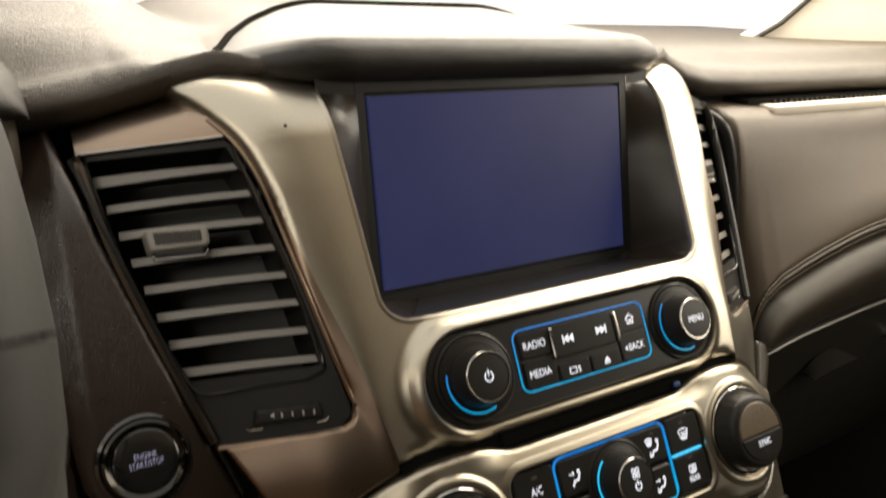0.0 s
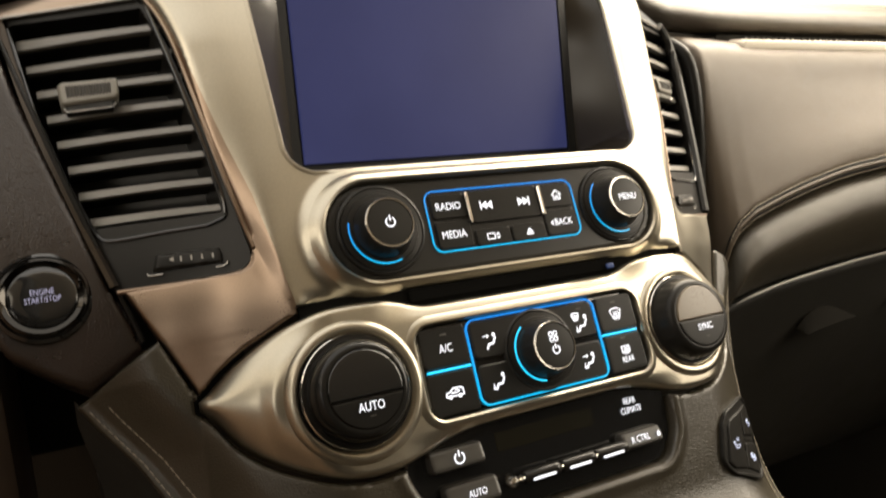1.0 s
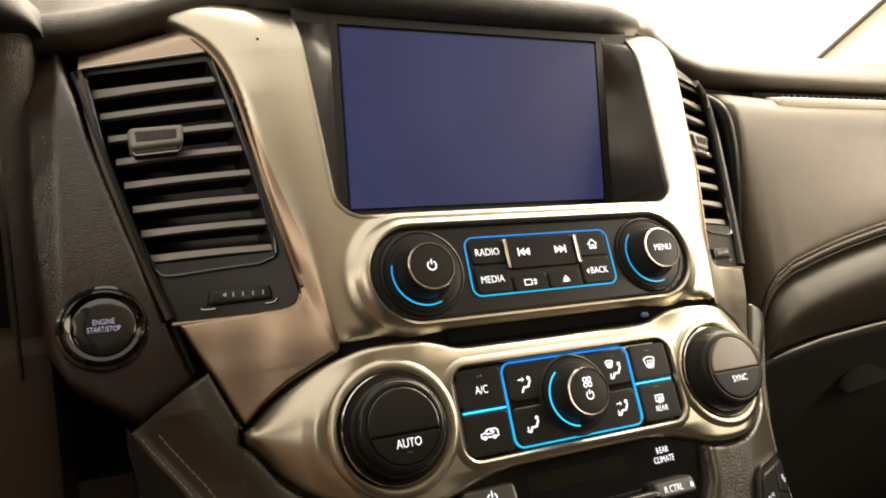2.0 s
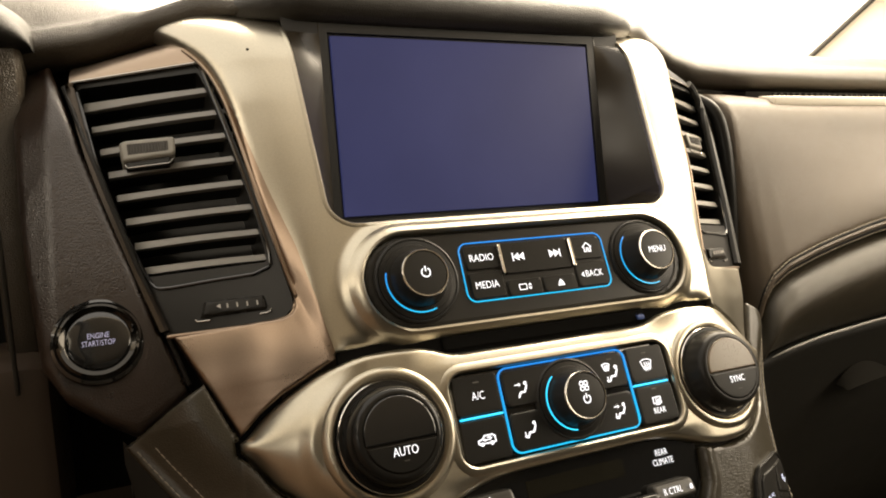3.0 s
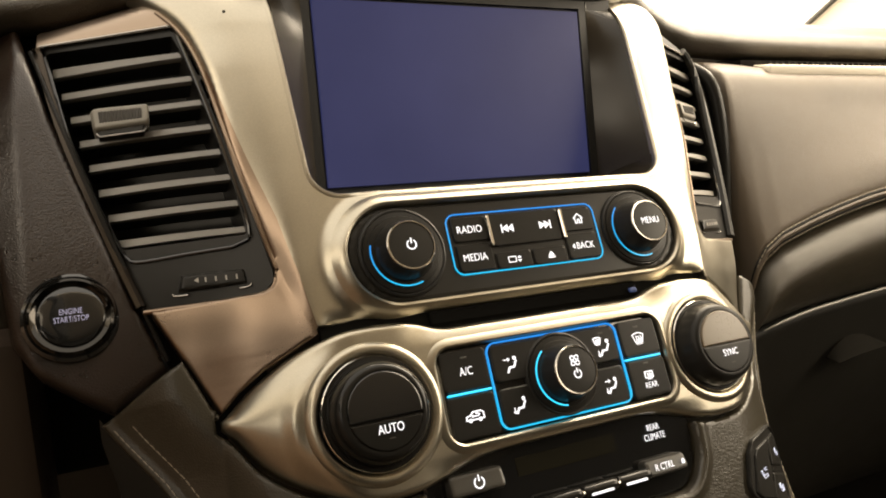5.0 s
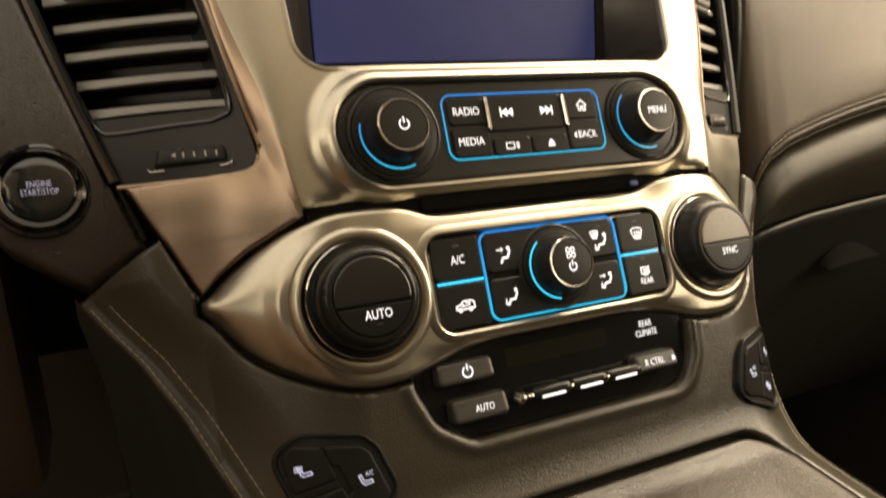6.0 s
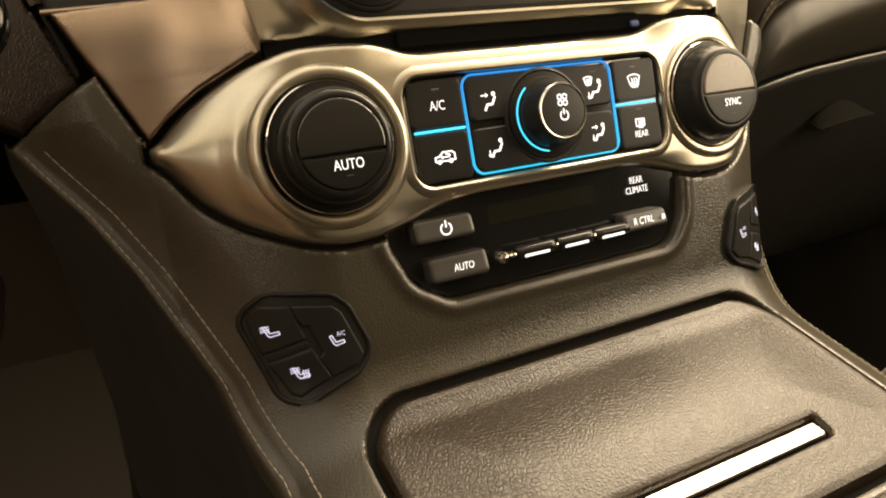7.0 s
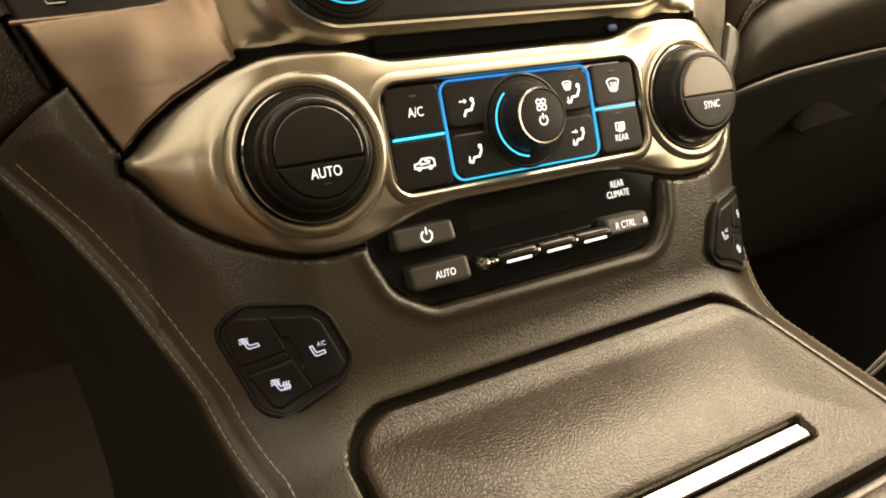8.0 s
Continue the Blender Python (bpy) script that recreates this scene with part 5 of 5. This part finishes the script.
def build_passenger_panel():
    t = thing("passenger_dash_panel", "tan-lit soft leather panel in front of the passenger with stitched seam", "dashboard", (0.5, 0.42, 0.6))
    xs = np.concatenate([np.linspace(0.2385, 0.30, 26), np.linspace(0.31, 0.85, 26)])
    rows, seam = [], []
    for x in xs:
        zs = float(np.interp(x, SEAM_X, SEAM_Z))
        turn = 0.045 * (1 - math.sqrt(max(0, 1 - (max(0.0, 0.2480 - x) / 0.0097) ** 2)))
        top = 0.752 + 0.004 * math.exp(-((x - 0.25) / 0.05) ** 2)
        ys = 0.378 + turn
        prof = [(0.50, top + 0.004), (0.445 + turn * 0.3, top + 0.003), (0.430 + turn * 0.5, top - 0.001), (0.420 + turn * 0.6, top - 0.009), (0.411 + turn * 0.8, top - 0.030)]
        prof += [(0.398 + turn * 0.9, 0.5 * (top - 0.03 + zs + 0.02)), (ys + 0.006, zs + 0.022), (ys, zs + 0.006), (ys + 0.003, zs)]
        rows.append([(x, *q) for q in smooth_curve(prof, 40)])
        seam.append((x, ys - 0.001, zs))
    part("panel", loft(rows), DASHSKIN, t)
    part("gasket", tube(smooth_curve([(0.214, 0.452, 0.757), (0.225, 0.438, 0.7545), (0.2335, 0.424, 0.745), (0.2375, 0.416, 0.725), (0.2385, 0.408, 0.69), (0.2385, 0.401, 0.64), (0.238, 0.396, 0.595), (0.236, 0.398, 0.55), (0.232, 0.405, 0.50)], 48), 0.0056, 12), RUBBER, t, "soft black gasket beside the vent")
    s = np.array(smooth_curve(seam, 160))
    part("piping", tube(s + np.array([0, 0.0002, 0]), 0.0023, 8), DASHSKIN, t, "raised leather piping")
    for dz in (0.0030, -0.0030):
        part("groove", tube(s + np.array([0, 0.0008, dz]), 0.0016, 8), BROWSKIN, t, "dark sewn groove")
    for dz in (0.0052, -0.0052):
        geos = []
        line = s + np.array([0, -0.0006, dz])
        seg = np.concatenate([[0], np.cumsum(np.linalg.norm(np.diff(line, axis=0), axis=1))])
        for p in np.arange(0.002, seg[-1] - 0.005, 0.0045):
            q = [np.array([np.interp(p + k, seg, line[:, c]) for c in range(3)]) for k in (0, 0.0018, 0.0036)]
            geos.append(tube(q, np.array([0.0003, 0.0005, 0.0003]), 5))
        part("stitching", join(*geos), THREAD, t, "row of tan stitches")
    return t


build_passenger_panel()


def lathe_at(c, r):
    """A small round stud that faces the cabin."""
    rows = [[(c[0] + k * r * math.cos(a), c[1] + dy, c[2] + k * r * math.sin(a)) for a in np.linspace(0, 2 * math.pi, 20, endpoint=False)] for k, dy in ((1, 0.01), (1, -0.001), (0.7, -0.003), (0.05, -0.003))]
    return loft(rows, closed=True)


def build_glove_box():
    t = thing("glove_box", "dark lower dash with a closed glove box door", "glove box", (0.5, 0.42, 0.4))
    xs = np.concatenate([np.linspace(0.222, 0.30, 18), np.linspace(0.31, 0.85, 22)])
    rows = []
    for x in xs:
        zs = float(np.interp(x, SEAM_X, SEAM_Z))
        turn = 0.045 * (1 - math.sqrt(max(0, 1 - (max(0.0, 0.248 - x) / 0.0262) ** 2)))
        y = 0.381 + turn
        low = min(zs - 0.03, float(np.interp(x, LINE_X, LINE_Z)))
        h = zs - low
        out = min(1.0, h / 0.06)
        prof = [(y + 0.012, zs - 0.002), (y + 0.014, zs - 0.008), (y + 0.006, zs - 0.0115), (y - 0.006 * out, zs - 0.0145), (y - 0.014 * out, zs - 0.012 - 0.13 * h), (y - 0.018 * out, zs - 0.012 - 0.27 * h), (y - 0.013 * out, zs - 0.012 - 0.45 * h), (y - 0.002, zs - 0.012 - 0.68 * h), (y + 0.011, low + 0.002), (y + 0.026, low - 0.006)]
        rows.append([(x, *q) for q in smooth_curve(prof, 26)])
    part("shelf", loft(rows), SHELFSKIN, t)
    rows = []
    for x in xs:
        zs = float(np.interp(x, SEAM_X, SEAM_Z))
        turn = 0.045 * (1 - math.sqrt(max(0, 1 - (max(0.0, 0.248 - x) / 0.0262) ** 2)))
        low = min(zs - 0.03, float(np.interp(x, LINE_X, LINE_Z)))
        prof = [(0.41 + turn, low - 0.004), (0.396 + turn, low - 0.008), (0.40 + turn, low - 0.03), (0.43, 0.43), (0.50, 0.27), (0.62, 0.16)]
        rows.append([(x, *q) for q in smooth_curve(prof, 26)])
    d = part("door", loft(rows), GLOVEBLACK, t)
    line = [(x, 0.387, z) for x, z in zip(LINE_X, LINE_Z) if x > 0.27]
    part("accent_line", tube(smooth_curve(line, 60), np.concatenate([np.linspace(0.0004, 0.0014, 12), np.full(48, 0.0014)]), 8), VENTGREY, t, "thin pale grey accent line")
    rows = []
    for k in np.linspace(0, 1, 20):
        x, base = 0.384 + 0.069 * k, 0.497 + 0.0065 * k
        h = 0.0145 * math.sin(math.pi * k ** 0.8) + 0.0012
        rows.append([(x, 0.402 + dy, base + h * f) for f, dy in ((-0.06, 0.004), (0, -0.010), (0.08, -0.0115), (0.35, -0.0075), (0.7, -0.003), (1.0, 0.0015))])
    part("pull_handle", loft(rows), HANDLEGREY, d, "grey scooped pull handle")
    part("lock", lathe_at((0.532, 0.401, 0.506), 0.004), DARKCHROME, d, "small round lock")
    return t


build_glove_box()


def build_defrost():
    t = thing("defroster_grille", "long narrow black slotted grille along the dash top edge", "air vent", (0.55, 0.455, 0.757))
    part("slot", box_geo(0.29, 0.85, 0.4445, 0.470, 0.7555, 0.7615), GAPBLACK, t)
    part("lip", box_geo(0.305, 0.85, 0.427, 0.446, 0.7495, 0.7575, 0.0015), TRIMTAN, t, "pale lower lip")
    fin = part("fin", box_geo(0.32, 0.3225, 0.441, 0.447, 0.7575, 0.7605), BLACK, t)
    for k in range(1, 70):
        more = new("fin", fin.data)
        more.parent, more.matrix_parent_inverse, more.location = t, fin.matrix_parent_inverse, (0.0075 * k, 0, 0)
    return t


build_defrost()


# ---- driver side: gauge cluster and steering wheel ----
def build_cluster():
    t = thing("instrument_cluster", "hooded instrument cluster with round ringed gauge behind the wheel", "instrument cluster", (-0.42, 0.47, 0.70))
    rows = []
    for x in -0.4285 + 0.1945 * np.sin(np.linspace(-1, 1, 81) * math.pi / 2):
        e = max(0.0, (abs(x + 0.4285) - 0.150) / 0.0445)
        k = math.sqrt(max(0.0, 1 - min(1, e) ** 2))
        top = 0.776 + 0.030 * k
        y = 0.398 + 0.034 * (1 - k)
        prof = [(0.49, 0.772), (y + 0.02, top - 0.030 * k), (y + 0.002, top - 0.022 * k), (y, top - 0.010 * k), (y + 0.012, top), (0.46, top + 0.004), (0.56, top + 0.008)]
        rows.append([(x, *q) for q in smooth_curve(prof, 26)])
    part("brow", loft(rows), BROWSKIN, t)
    part("side_wall", box_geo(-0.262, -0.240, 0.425, 0.52, 0.56, 0.785, 0.008), PADSKIN, t)
    part("back_panel", box_geo(-0.62, -0.25, 0.485, 0.50, 0.58, 0.785), CLUSTERTAN, t)
    part("inner_edge", tube([(-0.2545, 0.40, 0.60), (-0.2535, 0.395, 0.68), (-0.2545, 0.394, 0.735), (-0.257, 0.397, 0.768)], 0.0013, 8), KEYGREY, t)
    for cx in (-0.325, -0.52):
        ring = [(cx + 0.056 * math.cos(a), 0.470, 0.706 + 0.056 * math.sin(a)) for a in np.linspace(0, 2 * math.pi, 49)]
        g = part("gauge", tube(ring, 0.0022, 8), BRONZE, t, "round gauge with bronze ring and pale ticks")
        ticks = []
        for k in range(24):
            a = radians(-50 + k * 12)
            d0, d1 = (0.040, 0.052) if k % 2 == 0 else (0.046, 0.052)
            ticks.append(tube([(cx + d * math.cos(a), 0.474, 0.706 + d * math.sin(a)) for d in (d0, (d0 + d1) / 2, d1)], 0.0008, 5))
        part("ticks", join(*ticks), GREY_MARK, g)
        face = [(cx + 0.055 * math.cos(a), 0.478, 0.706 + 0.055 * math.sin(a)) for a in np.linspace(0, 2 * math.pi, 40, endpoint=False)]
        part("dial", (face, [tuple(range(40))]), DARKTRIM, g)
    part("lower_panel", box_geo(-0.62, -0.238, 0.40, 0.46, 0.45, 0.615, 0.01), CLUSTERTAN, t)
    return t


build_cluster()


def build_wheel():
    t = thing("steering_wheel", "dark grey leather steering wheel with thick round rim", "steering wheel", (-0.428, 0.16, 0.72))
    c, tilt = np.array([-0.4275, 0.16, 0.785]), radians(22)
    ax, az = np.array([1, 0, 0]), np.array([0, math.sin(tilt), math.cos(tilt)])
    ay = np.cross(az, ax)
    ring = [c + 0.178 * (math.cos(a) * ax + math.sin(a) * az) for a in np.linspace(0, 2 * math.pi, 97)]
    part("rim", tube(ring, 0.0155, 28), WHEELHIDE, t)
    rows = []
    for r, d in ((0.0, -0.002), (0.035, -0.002), (0.062, 0.004), (0.070, 0.016), (0.066, 0.04)):
        rows.append([c + 0.02 * ay + r * (math.cos(a) * ax * 1.15 + math.sin(a) * az * 0.85) + d * ay for a in np.linspace(0, 2 * math.pi, 40)])
    part("hub", loft(rows), RUBBER, t)
    for a in (-24, 204, 255, 285):
        d = math.cos(radians(a)) * ax + math.sin(radians(a)) * az
        part("spoke", tube([c + 0.055 * d + 0.024 * ay, c + 0.12 * d + 0.014 * ay, c + 0.172 * d], np.array([0.016, 0.012, 0.011]), 10), RUBBER, t)
    part("column", tube([c + 0.03 * ay, c + 0.12 * ay, c + 0.26 * ay], 0.035, 16), DARKTRIM, t)
    return t


build_wheel()


def build_pedal():
    t = thing("brake_pedal", "black rubber brake pedal on a dull metal arm", "pedal", (-0.21, 0.5, 0.14))
    part("arm", tube(smooth_curve([(-0.225, 0.992, 0.66), (-0.215, 0.70, 0.50), (-0.203, 0.56, 0.33), (-0.2005, 0.505, 0.245), (-0.203, 0.498, 0.20)], 30), 0.0042, 10), KEYGREY, t)
    part("pad", box_geo(-0.245, -0.160, 0.482, 0.497, 0.135, 0.205, 0.005), RUBBER, t)
    return t


build_pedal()


def build_cable():
    """A thin cable that hangs in two loops from the tunnel to the floor."""
    t = thing("cable", "thin pale grey cable looped in the passenger footwell", "cable", (0.262, 0.21, 0.0))
    for k, dx in enumerate((0.0, 0.016)):
        pts = [(0.255 + dx, 0.235, 0.0), (0.262 + dx, 0.230, 0.20), (0.258 + dx, 0.222, 0.36), (0.262 + dx, 0.212, 0.415), (0.272 + dx, 0.208, 0.432), (0.284 + dx, 0.206, 0.420), (0.290 + dx, 0.210, 0.36), (0.287 + dx, 0.225, 0.15), (0.287 + dx, 0.235, 0.0)]
        part("loop", tube(smooth_curve(pts, 60), 0.0011, 8), GREY_MARK, t)
    return t


build_cable()


# ---- the closed cabin round it ----
def wall(name, geo, mat, label, category):
    return tagged(part(name, geo, mat), label, category, kind="structure")


wall("floor", box_geo(-0.9, 0.9, -1.7, 1.05, -0.05, 0.0), CARPET, "black carpeted cabin floor", "floor")
for s, n in ((-1, "wall_core_left"), (1, "wall_core_right")):
    a, b = sorted((s * 0.106, s * (0.290 if s < 0 else 0.236)))
    wall(n, box_geo(a, b, 0.476, 0.492, 0.50, 0.788 if s < 0 else 0.776), GAPBLACK, "black bulkhead inside the dashboard", "wall")
wall("firewall", box_geo(-0.9, 0.9, 0.99, 1.05, 0.0, 0.80), CARPET, "dark bulkhead below the dashboard", "wall")
# unseen ceiling and rear walls, added to block light and shape reflections
wall("ceiling", box_geo(-0.9, 0.9, -1.7, 0.0, 1.30, 1.36), HEADLINER, "beige cloth headliner", "ceiling")
wall("wall_rear", box_geo(-0.9, 0.9, -1.76, -1.70, 0.0, 1.36), DARKTRIM, "unseen dark rear of the cabin", "wall")
for s, n in ((-1, "wall_left"), (1, "wall_right")):
    a, b = sorted((s * 0.84, s * 0.90))
    # left door is unseen; its brown is set for its reflection in the bezel
    wall(n, box_geo(a, b, -0.55, 1.0, 0.0, 0.80), DOORHIDE if s < 0 else DARKTRIM, "leather lower door panel", "wall")
    wall("wall_side", box_geo(a, b, -1.7, -0.55, 0.0, 1.31), DARKTRIM, "unseen dark rear side that blocks light", "wall")
    inner = [np.array(q) for q in ((s * 0.655, 0.72, 0.80), (s * 0.68, 0.70, 0.822), (s * 0.74, 0.66, 0.895), (s * 0.80, 0.50, 1.06), (s * 0.80, 0.0, 1.31))]
    rows = [[p + np.array([s * dx, dy, 0]) for dx, dy in ((0.0, 0.0), (0.0, 0.03), (0.16, 0.05), (0.16, -0.10))] for p in inner]
    wall("trim_pillar", loft(rows, closed=True), TRIMTAN, "tan cloth windshield pillar trim", "pillar")
    wall("trim_seal", tube(np.array(inner) + np.array([-s * 0.003, -0.004, 0]), 0.004, 8), DARKTRIM, "thin black windshield edge seal", "trim")
